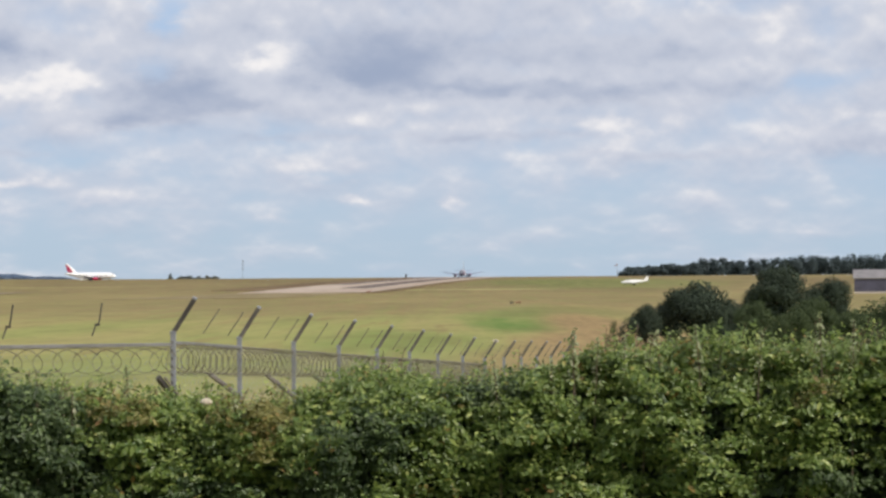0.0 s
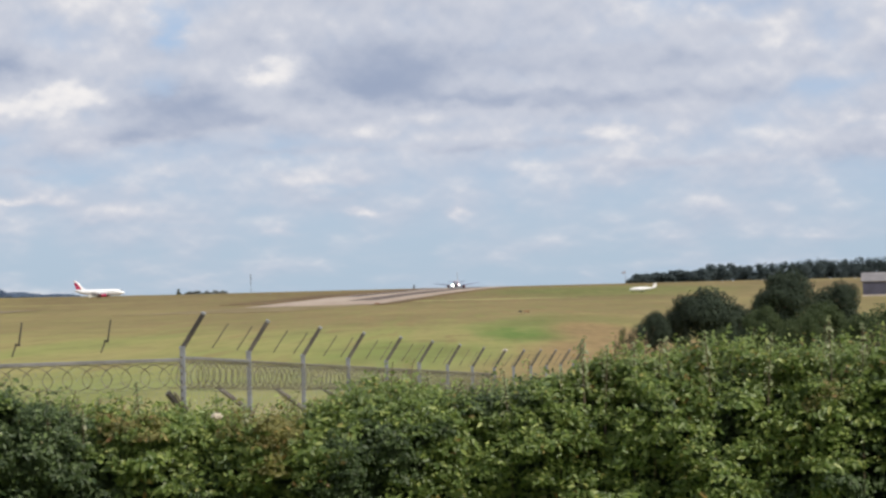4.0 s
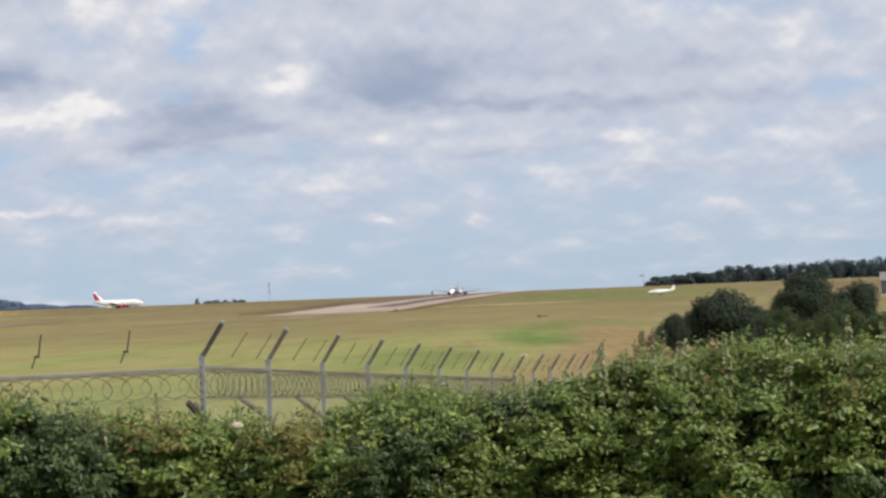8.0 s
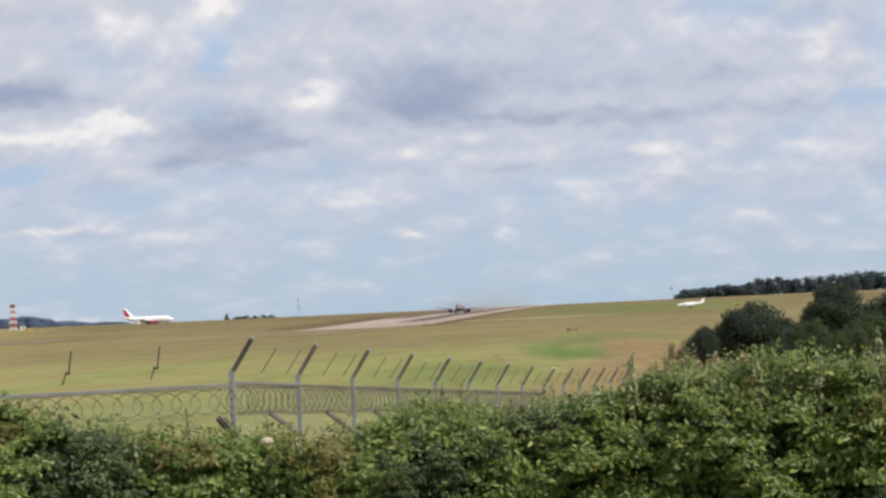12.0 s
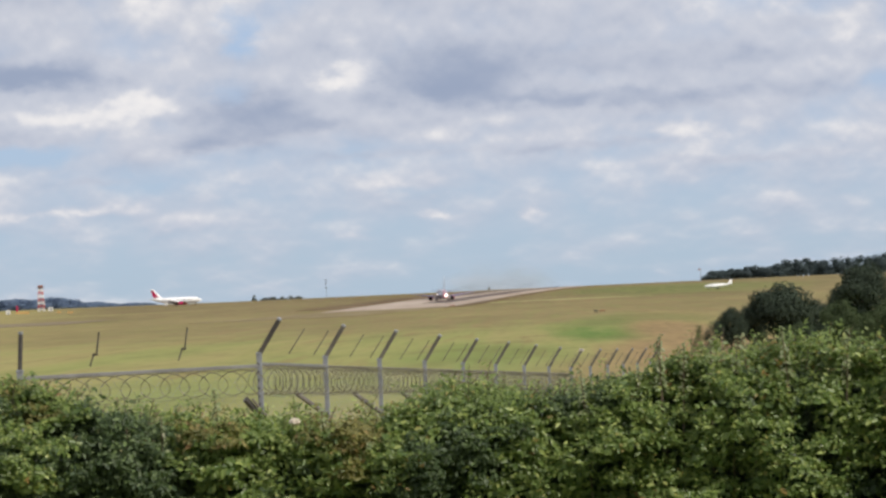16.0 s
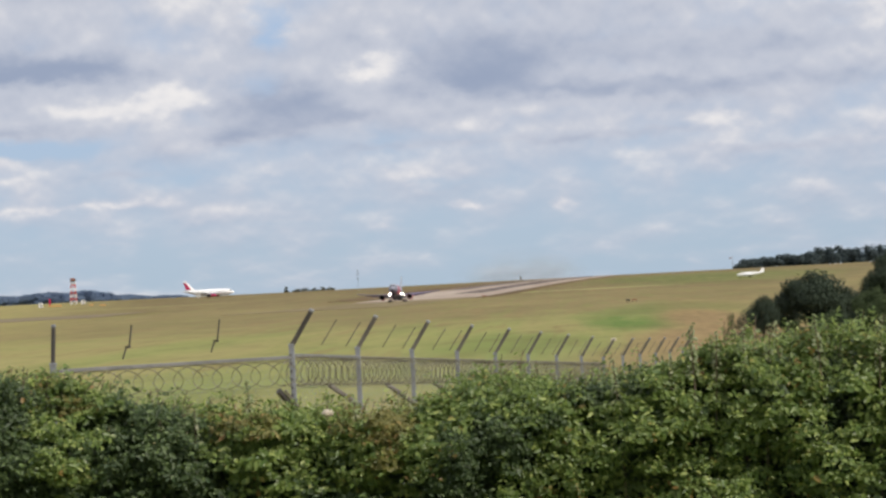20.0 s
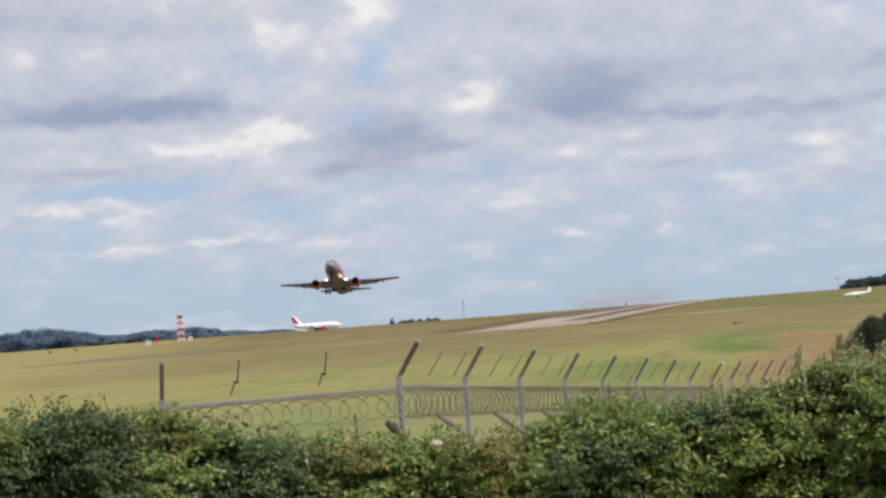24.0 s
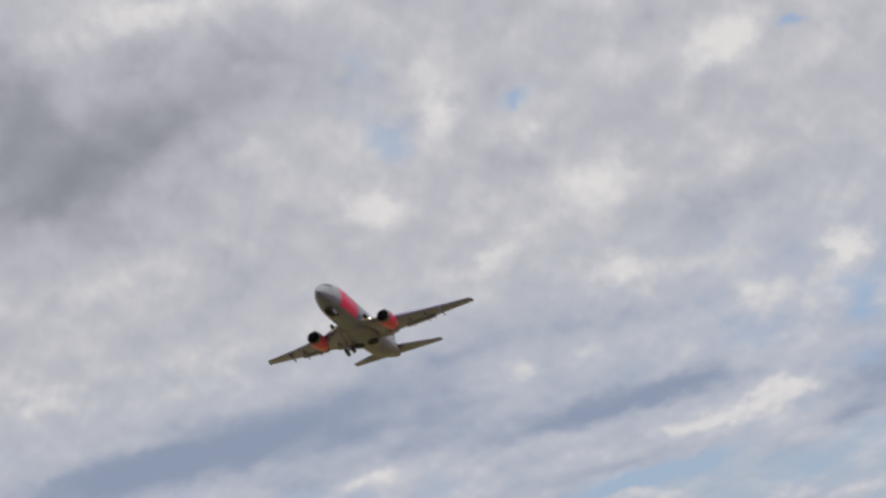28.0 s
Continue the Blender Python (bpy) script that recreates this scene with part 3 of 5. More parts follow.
# ---- the ground: level by the hedge, a hollow field, then the rise with the runway on it ----
PROFILE = ((0, 0.0), (21, 0.0), (29, -1.2), (40, -1.62), (50, -2.0), (75, -2.65), (150, -3.1), (300, -3.4), (500, -3.6), (860, -3.9), (1040, -3.85), (1230, -2.4),
           (1400, -1.1), (1650, 0.3), (1917, 1.3), (2050, 1.75), (2500, 1.6), (4800, 1.0))


def height(x, y):
    d = math.hypot(x, y)
    z = float(np.interp(d, [p[0] for p in PROFILE], [p[1] for p in PROFILE]))
    a = math.degrees(math.atan2(x, y))
    if y > 0 and d > 1300:
        z += min(1.0, (d - 1300) / 500) * 0.9 * max(0.0, min(1.0, (-a - 6) / 4))
    if d > 32:
        z += 0.10 * noise.noise((x * 0.05, y * 0.02, 0)) * min(1, 300 / d)
    return z


def build_terrain():
    azs = sorted(set([round(a, 2) for a in np.arange(-32, 26.01, 0.35)] + list(range(-180, -32, 6)) + list(range(26, 180, 6))))
    ds = [0.0] + [float(d) for d in np.geomspace(2.0, 4800, 170)]
    vs, fs = [], []
    for d in ds:
        for a in azs:
            x, y = d * math.sin(radians(a)), d * math.cos(radians(a))
            vs.append((x, y, height(x, y)))
    n = len(azs)
    for i in range(len(ds) - 1):
        for k in range(n):
            q = (k + 1) % n
            fs.append((i * n + k, i * n + q, (i + 1) * n + q, (i + 1) * n + k)[::-1])
    ob = solid("ground", vs, fs, GROUND, smooth=True)
    tagged(ob, "rolling airfield grass, mown green bands and dry brown strips", "grass", kind="structure")


def lane_x(y):
    """The runway's middle line."""
    return -65.0 + 0.0733 * (y - 860.0)


def build_strip(name, off_a, off_b, y0, y1, mat, lift, label):
    vs, fs = [], []
    for i, y in enumerate(np.arange(y0, y1 + 1, 15.0)):
        for o in (off_a, off_b):
            x = lane_x(y) + o
            vs.append((x, y, height(x, y) + lift))
        for o in (off_a, off_b):
            x = lane_x(y) + o
            vs.append((x, y, height(x, y) - 1.0))
        if i:
            b = i * 4
            fs += [(b - 4, b - 3, b + 1, b), (b - 4, b, b + 2, b - 2), (b - 3, b - 1, b + 3, b + 1)]
    fs += [(0, 2, 3, 1), (len(vs) - 4, len(vs) - 3, len(vs) - 1, len(vs) - 2)]
    tagged(solid(name, vs, fs, mat), label, "runway", kind="structure")


def build_taxiway():
    vs, fs = [], []
    xs = [-235, -220, -200, -185, -170]
    ys = [1010, 1030, 1050, 1070, 1090, 1110]
    for y in ys:
        for x in xs:
            vs.append((x + 0.1 * (y - 1000), y, height(x, y) + 0.15))
    n = len(xs)
    for i in range(len(ys) - 1):
        for k in range(n - 1):
            fs.append((i * n + k, i * n + k + 1, (i + 1) * n + k + 1, (i + 1) * n + k))
    b = len(vs)
    vs += [(x, y, z - 1.0) for x, y, z in vs]
    for k in range(n - 1):
        fs.append((k, b + k, b + k + 1, k + 1))
    tagged(solid("taxiway", vs, fs, TAXIWAY), "dark brown-grey asphalt taxiway across the grass", "taxiway", kind="structure")


build_terrain()
build_taxiway()
build_strip("runway", -24, 24, 1040, 1990, RUNWAY, 0.22, "long pale grey asphalt runway rising over the crest")
build_strip("runway_overrun", -23, 23, 780, 1036, APRON, 0.12, "brown weathered asphalt before the runway's end")
build_strip("runway_band_1", -22, -13, 1330, 1985, RUBBER, 0.28, "dark rubber-stained lane of the runway")
build_strip("runway_band_2", -1, 11, 1170, 1985, RUBBER, 0.28, "dark rubber-stained lane of the runway")
build_strip("verge_1", -46, -24.2, 1120, 1985, VERGE, 0.21, "dark brown worn verge beside the runway")
build_strip("verge_2", 24.2, 30, 1010, 1800, VERGE, 0.21, "dark brown worn verge beside the runway")

# ---- passenger jets: nose at the origin, x ahead, y to port, z up ----
def loft(rings, cap=True):
    vs, fs = [], []
    n = len(rings[0])
    for r in rings:
        vs += r
    for i in range(len(rings) - 1):
        for k in range(n):
            q = (k + 1) % n
            fs.append((i * n + k, i * n + q, (i + 1) * n + q, (i + 1) * n + k))
    if cap:
        fs.append(tuple(range(n))[::-1])
        fs.append(tuple(range((len(rings) - 1) * n, len(rings) * n)))
    return vs, fs


HULL = ((0.0, 0.02, 0.02, -0.52), (0.25, 0.30, 0.31, -0.49), (0.8, 0.60, 0.66, -0.40), (1.6, 0.95, 1.07, -0.26), (2.6, 1.28, 1.46, -0.11),
        (3.8, 1.58, 1.79, -0.02), (5.2, 1.78, 1.96, 0.0), (6.5, 1.88, 2.0, 0.0), (9.0, 1.88, 2.0, 0.0), (12.0, 1.88, 2.0, 0.0), (15.0, 1.88, 2.0, 0.0),
        (18.0, 1.88, 2.0, 0.0), (21.0, 1.88, 2.0, 0.0), (23.5, 1.78, 1.88, 0.12), (26.0, 1.50, 1.55, 0.42), (28.5, 1.08, 1.12, 0.80),
        (30.5, 0.66, 0.72, 1.08), (31.8, 0.32, 0.38, 1.25), (32.2, 0.12, 0.16, 1.3))


def hull_at(x):
    xs = [h[0] for h in HULL]
    return [float(np.interp(x, xs, [h[i] for h in HULL])) for i in (1, 2, 3)]


def foil(span_y, chord, x_le, z, thick, side):
    """One section of a wing: points round it."""
    pts = ((0, 0), (0.08, 0.45), (0.3, 0.62), (0.65, 0.38), (1.0, 0.02), (0.65, -0.22), (0.3, -0.36), (0.08, -0.30))
    out = [Vector((-(x_le + chord * a), span_y, z + thick * b)) for a, b in pts]
    return out if side > 0 else out[::-1]


def fin_foil(z, chord, x_le, thick):
    pts = ((0, 0), (0.1, 0.5), (0.35, 0.6), (1.0, 0.03), (1.0, -0.03), (0.35, -0.6), (0.1, -0.5))
    return [Vector((-(x_le + chord * a), thick * b, z)) for a, b in pts]


def build_wheel(parent, centre, radius, width):
    bm = bmesh.new()
    rod(bm, (centre[0], centre[1] - width / 2, centre[2]), (centre[0], centre[1] + width / 2, centre[2]), radius, seg=16)
    w = part("wheel", bm, TYRE, parent, "black rubber aircraft tyre")
    bm = bmesh.new()
    rod(bm, (centre[0], centre[1] - width / 2 - 0.015, centre[2]), (centre[0], centre[1] + width / 2 + 0.015, centre[2]), radius * 0.5, seg=12)
    part("rim", bm, METAL, w)
    return w


def build_jet(label, lit, paint):
    jet = thing("passenger_jet", (0, 0, 0), label, "aircraft")
    n = 32
    xs = sorted(set([h[0] for h in HULL] + [4.5, 5.6, 7.2, 8.0, 10.0, 11.0]))
    rings = []
    for x in xs:
        w, h, zc = hull_at(x)
        rings.append([Vector((-x, w * math.sin(2 * math.pi * k / n), zc + h * math.cos(2 * math.pi * k / n))) for k in range(n)])
    vs, fs = loft(rings)
    idx = []
    for f in fs:
        c = sum((vs[i] for i in f), Vector()) / len(f)
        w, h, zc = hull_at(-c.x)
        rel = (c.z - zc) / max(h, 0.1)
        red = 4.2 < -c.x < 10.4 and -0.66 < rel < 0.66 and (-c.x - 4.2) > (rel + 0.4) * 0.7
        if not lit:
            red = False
        # faces low on the hull take the shade-darkened grey
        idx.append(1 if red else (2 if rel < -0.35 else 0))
    solid("fuselage", vs, fs, [paint, RED, BELLY if lit else paint], jet, "pale tube, underside darkened in colour for shade, red band" if lit else "plain white tube", True, idx)
    # cockpit panes, and the row of cabin windows
    for s in (1, -1):
        for a0, a1, x0, x1 in ((0.06, 0.42, 1.55, 2.35), (0.46, 0.80, 1.75, 2.65), (0.84, 1.05, 2.15, 2.9)):
            q = []
            for x, a in ((x0, a0), (x0 + 0.12, a1), (x1, a1), (x1 - 0.1, a0)):
                w, h, zc = hull_at(x)
                q.append(Vector((-x, s * (w + 0.02) * math.sin(a), zc + (h + 0.02) * math.cos(a))))
            ins = [v * 1.0 + Vector((-0.05, -s * 0.05, -0.05)) for v in q]
            solid("cockpit_window", q + ins, [(0, 1, 2, 3), (4, 7, 6, 5), (0, 4, 5, 1), (1, 5, 6, 2), (2, 6, 7, 3), (3, 7, 4, 0)], COCKPIT, jet)
    vs, fs = [], []
    for s in (1, -1):
        for i in range(44):
            x = 5.6 + i * 0.508
            w, h, zc = hull_at(x)
            for dx, dz in ((-0.12, -0.17), (0.12, -0.17), (0.12, 0.17), (-0.12, 0.17)):
                z = 0.42 + dz
                vs.append((-x + dx, s * (w * math.sqrt(max(0.0, 1 - ((z - zc) / h) ** 2)) + 0.012), z))
            b = len(vs) - 4
            fs.append((b, b + 1, b + 2, b + 3) if s < 0 else (b + 3, b + 2, b + 1, b))
    tagged(solid("cabin_windows", vs, fs, COCKPIT, jet, "rows of small dark cabin windows"), kind="stuff")
    for s in (1, -1):
        secs = [(1.2, 8.6, 10.3, -1.35, 0.95), (2.7, 6.4, 12.3, -1.2, 0.78), (4.83, 5.1, 13.6, -0.95, 0.62), (9.6, 3.2, 16.4, -0.25, 0.38), (14.2, 1.65, 19.0, 0.55, 0.20), (14.44, 1.2, 19.4, 0.6, 0.10)]
        vs, fs = loft([foil(s * y, c, x, z, th, s) for y, c, x, z, th in secs])
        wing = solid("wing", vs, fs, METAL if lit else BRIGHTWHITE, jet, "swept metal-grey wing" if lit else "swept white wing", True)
        # trailing flaps a little down, on fairings
        for y0, y1, x0, x1, z0, z1, ch in ((2.0, 4.3, 17.9, 18.0, -1.18, -0.98, 1.3), (5.6, 9.4, 18.1, 19.1, -0.83, -0.28, 0.9)):
            vs, fs = loft([foil(s * y0, ch, x0, z0 - 0.1, 0.22, s), foil(s * y1, ch * 0.8, x1, z1 - 0.1, 0.18, s)])
            solid("flap", vs, fs, METAL, wing)
        for y, x, z in ((3.4, 17.4, -1.35), (6.6, 17.5, -1.0), (8.6, 18.2, -0.7), (10.6, 18.5, -0.35)):
            bm = bmesh.new()
            rod(bm, (-x + 1.2, s * y, z), (-x - 1.1, s * y, z - 0.22), 0.15, 0.07, 8)
            part("flap_fairing", bm, METAL, wing, smooth=True)
        bm = bmesh.new()
        box(bm, (0.9, 0.05, 0.25), (-20.3, s * 14.45, 0.62))
        part("wing_tip", bm, DARKSTEEL, wing, "dark wing tip")
        # engine: flat-bottomed nacelle, polished lip, dark fan
        prof = ((0.0, 0.80), (0.05, 0.90), (0.4, 1.0), (1.2, 1.06), (2.4, 1.02), (3.4, 0.86), (3.9, 0.74))
        prof = tuple((x, r * 0.94) for x, r in prof)
        ez, ey, ex = -1.95, s * 4.83, 10.4
        for nm, sub, mat in (("intake_lip", prof[:3], LIPDARK), ("nacelle", prof[2:], RED)):
            rings = [[Vector((-(ex + x), ey + r * math.sin(a) * 1.02, ez + r * math.cos(a) * (1.0 if math.cos(a) > 0 else 0.9)))
                      for a in [2 * math.pi * k / 24 for k in range(24)]] for x, r in sub]
            vs, fs = loft(rings, cap=False)
            if nm == "nacelle":
                eng = solid("engine", vs, fs, mat, jet, "red engine nacelle", True)
            else:
                lip = (vs, fs)
        solid("intake_lip", *lip, LIPDARK, eng, "dark metal intake lip", True)
        rings = [[Vector((-(ex + x), ey + r * math.sin(a), ez + r * math.cos(a) * (1.0 if math.cos(a) > 0 else 0.9)))
                  for a in [-2 * math.pi * k / 24 for k in range(24)]] for x, r in ((0.0, 0.75), (0.5, 0.71), (1.1, 0.71), (1.15, 0.05))]
        solid("fan", *loft(rings, cap=True), BLACK, eng, "dark engine intake", True)
        bm = bmesh.new()
        rod(bm, (-(ex + 3.6), ey, ez), (-(ex + 5.0), ey, ez), 0.6, 0.38, 16)
        part("exhaust", bm, DARKSTEEL, eng, smooth=True)
        bm = bmesh.new()
        box(bm, (4.4, 0.22, 0.9), (-(ex + 3.2), ey, ez + 1.1), Matrix.Rotation(radians(6), 4, "Y"), 0.05)
        part("pylon", bm, METAL, eng)
        secs = [(0.4, 3.6, 27.6, 0.95, 0.36), (6.1, 1.35, 31.2, 1.55, 0.12), (6.35, 1.0, 31.5, 1.58, 0.06)]
        vs, fs = loft([foil(s * y, c, x, z, th, s) for y, c, x, z, th in secs])
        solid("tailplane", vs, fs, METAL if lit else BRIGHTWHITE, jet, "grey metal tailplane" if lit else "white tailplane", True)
        bm = bmesh.new()
        rod(bm, (-11.0, s * 1.75, -1.25), (-13.45, s * 4.3, -1.0), 0.15, 0.12, 10)
        part("leading_edge", bm, LIP, wing, "polished metal leading edge", True)
        # landing lights in the wing roots
        bm = bmesh.new()
        bmesh.ops.create_cone(bm, cap_ends=True, segments=14, radius1=0.19, radius2=0.19, depth=0.04, matrix=Matrix.Translation((-11.70, s * 2.3, -1.02)) @ Matrix.Rotation(radians(90), 4, "Y"))
        lamp = part("landing_light", bm, LAMP if lit else LIP, jet, "white landing light set in a short tube")
        # added black tube that hides the lamp from views off its axis
        rings = [[Vector((-x, s * 2.3 + r * math.sin(a), -1.02 + r * math.cos(a))) for a in [2 * math.pi * k / 16 for k in range(16)]]
                 for x, r in ((12.4, 0.26), (10.78, 0.235), (10.78, 0.20), (11.72, 0.20))]
        solid("light_mask_tube", *loft(rings, cap=False), BLACK, lamp)
        # wheel well: a solid dark disc put in for the shade of the opening
        bm = bmesh.new()
        rod(bm, (-17.2, s * 0.95, -1.9), (-17.2, s * 0.95, -2.22), 0.74, seg=16)
        part("wheel_well", bm, DARK, jet, "solid dark disc for the shaded wheel well")
    rings = [fin_foil(z, c, x, th) for z, c, x, th in ((1.2, 6.6, 24.2, 0.55), (2.6, 5.2, 26.0, 0.5), (7.4, 2.1, 30.8, 0.26), (7.75, 1.7, 31.3, 0.12))]
    vs, fs = loft(rings)
    fin = solid("tail_fin", vs, fs, FIN if lit else BRIGHTWHITE, jet, "pale silver tail fin" if lit else "white tail fin with red panels", True)
    if not lit:
        vs, fs = loft([fin_foil(z, c, x, th) for z, c, x, th in ((2.3, 4.0, 27.2, 0.56), (6.7, 1.9, 30.75, 0.34))])
        solid("fin_panel", vs, fs, RED, fin, "red panel on the fin")
    # pale bars of lettering on the red patch
    if lit:
        for s in (1, -1):
            for x0, x1, z in ((5.6, 6.1, 0.35), (6.4, 6.9, 0.30), (7.2, 7.7, 0.36), (8.3, 8.8, 0.30)):
                q = []
                for x, dz in ((x0, -0.34), (x1, -0.34), (x1, 0.34), (x0, 0.34)):
                    w, h, zc = hull_at(x)
                    q.append(Vector((-x, s * (w * math.sqrt(1 - ((z + 0.45 + dz - zc) / h) ** 2) + 0.02), z + 0.45 + dz)))
                ins = [v - Vector((0, s * 0.05, 0)) for v in q]
                solid("lettering_bar", q + ins, [(0, 1, 2, 3), (4, 7, 6, 5), (0, 4, 5, 1), (1, 5, 6, 2), (2, 6, 7, 3), (3, 7, 4, 0)], FIN, jet, "pale bar of lettering")
    # belly fairing
    rings = []
    for x, w, z in ((10.6, 0.5, -1.85), (12.0, 1.6, -2.0), (14.5, 2.0, -2.15), (17.5, 1.95, -2.15), (19.6, 1.3, -2.0), (20.8, 0.4, -1.9)):
        rings.append([Vector((-x, w * math.cos(a), -1.55 + (z + 1.55) * max(0.0, math.sin(a)) - 0.3 * min(0, math.sin(a)))) for a in [2 * math.pi * k / 16 for k in range(16)]])
    vs, fs = loft(rings)
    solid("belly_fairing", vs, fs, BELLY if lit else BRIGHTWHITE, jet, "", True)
    # a solid dark box put in for the shade of the nose bay
    bm = bmesh.new()
    box(bm, (2.7, 1.05, 0.2), (-4.5, 0, -1.93), None, 0.03)
    part("nose_wheel_well", bm, DARK, jet)
    for s in (1, -1):
        bm = bmesh.new()
        box(bm, (1.5, 0.04, 0.42), (-4.2, s * 0.5, -2.12), Matrix.Rotation(radians(-s * 14), 4, "X"), 0.01)
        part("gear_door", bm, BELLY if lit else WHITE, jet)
    gears = []
    for s in (1, -1):
        bm = bmesh.new()
        rod(bm, (0, 0, 0), (0, 0, -1.7), 0.13, 0.10)
        rod(bm, (0.0, 0, -0.3), (0.9, -s * 0.3, 0.15), 0.06)
        rod(bm, (0, -0.45, -1.68), (0, 0.45, -1.68), 0.08)
        leg = part("main_gear", bm, METAL, jet, "landing gear leg with two wheels")
        leg.location = (-16.6, s * 2.6, -1.0)
        for o in (-0.42, 0.42):
            build_wheel(leg, (0, o, -1.68), 0.58, 0.40)
        gears.append(leg)
    bm = bmesh.new()
    rod(bm, (0, 0, 0), (0, 0, -1.35), 0.10, 0.08)
    rod(bm, (0, -0.25, -1.33), (0, 0.25, -1.33), 0.06)
    leg = part("nose_gear", bm, METAL, jet, "nose gear leg with two wheels")
    leg.location = (-4.2, 0, -1.5)
    for o in (-0.2, 0.2):
        build_wheel(leg, (0, o, -1.35), 0.34, 0.18)
    gears.append(leg)
    return jet, gears


jet, jet_gears = build_jet("silver-grey and red twin-engined passenger jet taking off, lights on", True, SILVER)
white_jet, _g = build_jet("white passenger jet with red tail panels rolling slowly on the taxiway", False, BRIGHTWHITE)

# ---- perimeter fence: cranked posts, rails, coils, light arms between ----
Z0 = 30.0
CORNER = ray_at(307, 586, Z0)
RUN = Vector((0.0153, 0.111, 0)) * Z0          # one bay of the run that leads away
BAYS = 13
TOP = CORNER.z
LEFT_POST = ray_at(-112, 586, Z0 * 0.925)
LEFT_POST.z = TOP - 0.02


def run_top(k):
    p = CORNER + RUN * k
    return Vector((p.x, p.y, TOP - 0.134 * k if k < 8 else TOP - 1.07 - 0.085 * (k - 8)))


def build_post(top, lean, arm_mat, strut, arm_w=0.056):
    base = height(top.x, top.y)
    post = thing("fence_post", (top.x, top.y, base), "galvanised steel fence post with a cranked top arm", "fence post", "posts of the perimeter fence")
    h = top.z - base
    bm = bmesh.new()
    box(bm, (0.056, 0.056, h), (0, 0, h / 2), None, 0.006)
    part("shaft", bm, GALV, post)
    bm = bmesh.new()
    box(bm, (0.064, 0.064, 0.03), (0, 0, h + 0.01), None, 0.005)
    part("collar", bm, GALV, post)
    tip = Vector((lean[0], lean[1], lean[2]))
    bm = bmesh.new()
    m = tip.to_track_quat("Z", "Y").to_matrix().to_4x4()
    box(bm, (arm_w, arm_w * 0.8, tip.length), Vector((0, 0, h)) + tip / 2, m, 0.006)
    arm = part("arm", bm, arm_mat, post, "dark weathered arm")
    bm = bmesh.new()
    box(bm, (arm_w + 0.004, arm_w * 0.8 + 0.004, 0.028), Vector((0, 0, h)) + tip * 1.03, m, 0.006)
    part("cap", bm, GALV, arm, "pale end cap")
    if strut:
        bm = bmesh.new()
        a, b = Vector((-0.34, -0.2, h - 0.40)) if strut < 2 else Vector((-0.15, -0.14, h - 0.46)), Vector((0.02, 0, h - 0.70))
        rod(bm, a, b, 0.030 if strut < 2 else 0.038, seg=6)
        part("stay", bm, STAYSTEEL if strut < 2 else DARKSTEEL, post, "diagonal stay")
        if strut > 1:
            for i in range(12):
                bm = bmesh.new()
                box(bm, (0.016, 0.006, 0.030), (-0.012, -0.0295, h - 0.10 - i * 0.085))
                part("slot", bm, DARKSTEEL, post, "dark punched slot")
            bm = bmesh.new()
            rod(bm, a + Vector((0.07, 0, 0.0)), b + Vector((0.03, -0.05, 0.05)), 0.014, seg=6)
            part("stay_rod", bm, STAYSTEEL, post, "thin brown rod beside the stay")
    return post


def light_arm(at, lean, dark):
    arm = thing("wire_arm", at, "thin steel arm holding the top wires on the fence rail", "fence arm", "light arms of the perimeter fence")
    tip = Vector(lean)
    bm = bmesh.new()
    m = tip.to_track_quat("Z", "Y").to_matrix().to_4x4()
    w = 0.036 if dark else 0.017
    box(bm, (w, 0.012, tip.length), tip / 2, m)
    part("bar", bm, DARKSTEEL if dark else WIRE, arm)
    if dark:
        bm = bmesh.new()
        foot = Vector((-0.040, 0, -0.11))
        box(bm, (w * 0.85, 0.012, 0.135), Vector((-0.026, 0, 0.01)) + foot * 0.5, foot.to_track_quat("Z", "Y").to_matrix().to_4x4())
        box(bm, (0.055, 0.012, 0.022), (-0.012, 0, 0.008))
        part("bracket", bm, DARKSTEEL, arm)
    return arm


def coil(a, b, r, pitch, parent, phase=0.0, name="razor_coil"):
    a, b = Vector(a), Vector(b)
    d = b - a
    n = max(2, int(d.length / abs(pitch)))
    side = d.normalized().cross(Vector((0, 0, 1)))
    g = random.Random(int(a.y * 100))
    pts = []
    for i in range(n * 18 + 1):
        w = 2 * math.pi * i / 18 + phase
        rr = r * (1 + 0.06 * math.sin(i * 0.37 + g.random() * 0.2))
        # alternate turns swing back and forth, as clipped coils do
        p = a + d * (i / (n * 18)) + d.normalized() * math.sin(w) * pitch * 0.55
        pts.append(p + Vector((0, 0, 1)) * rr * math.cos(w) + side * rr * math.sin(w))
    vs, fs = tubes([pts], 0.0046, 4)
    return solid(name, vs, fs, WIRE, parent, "coiled razor wire")


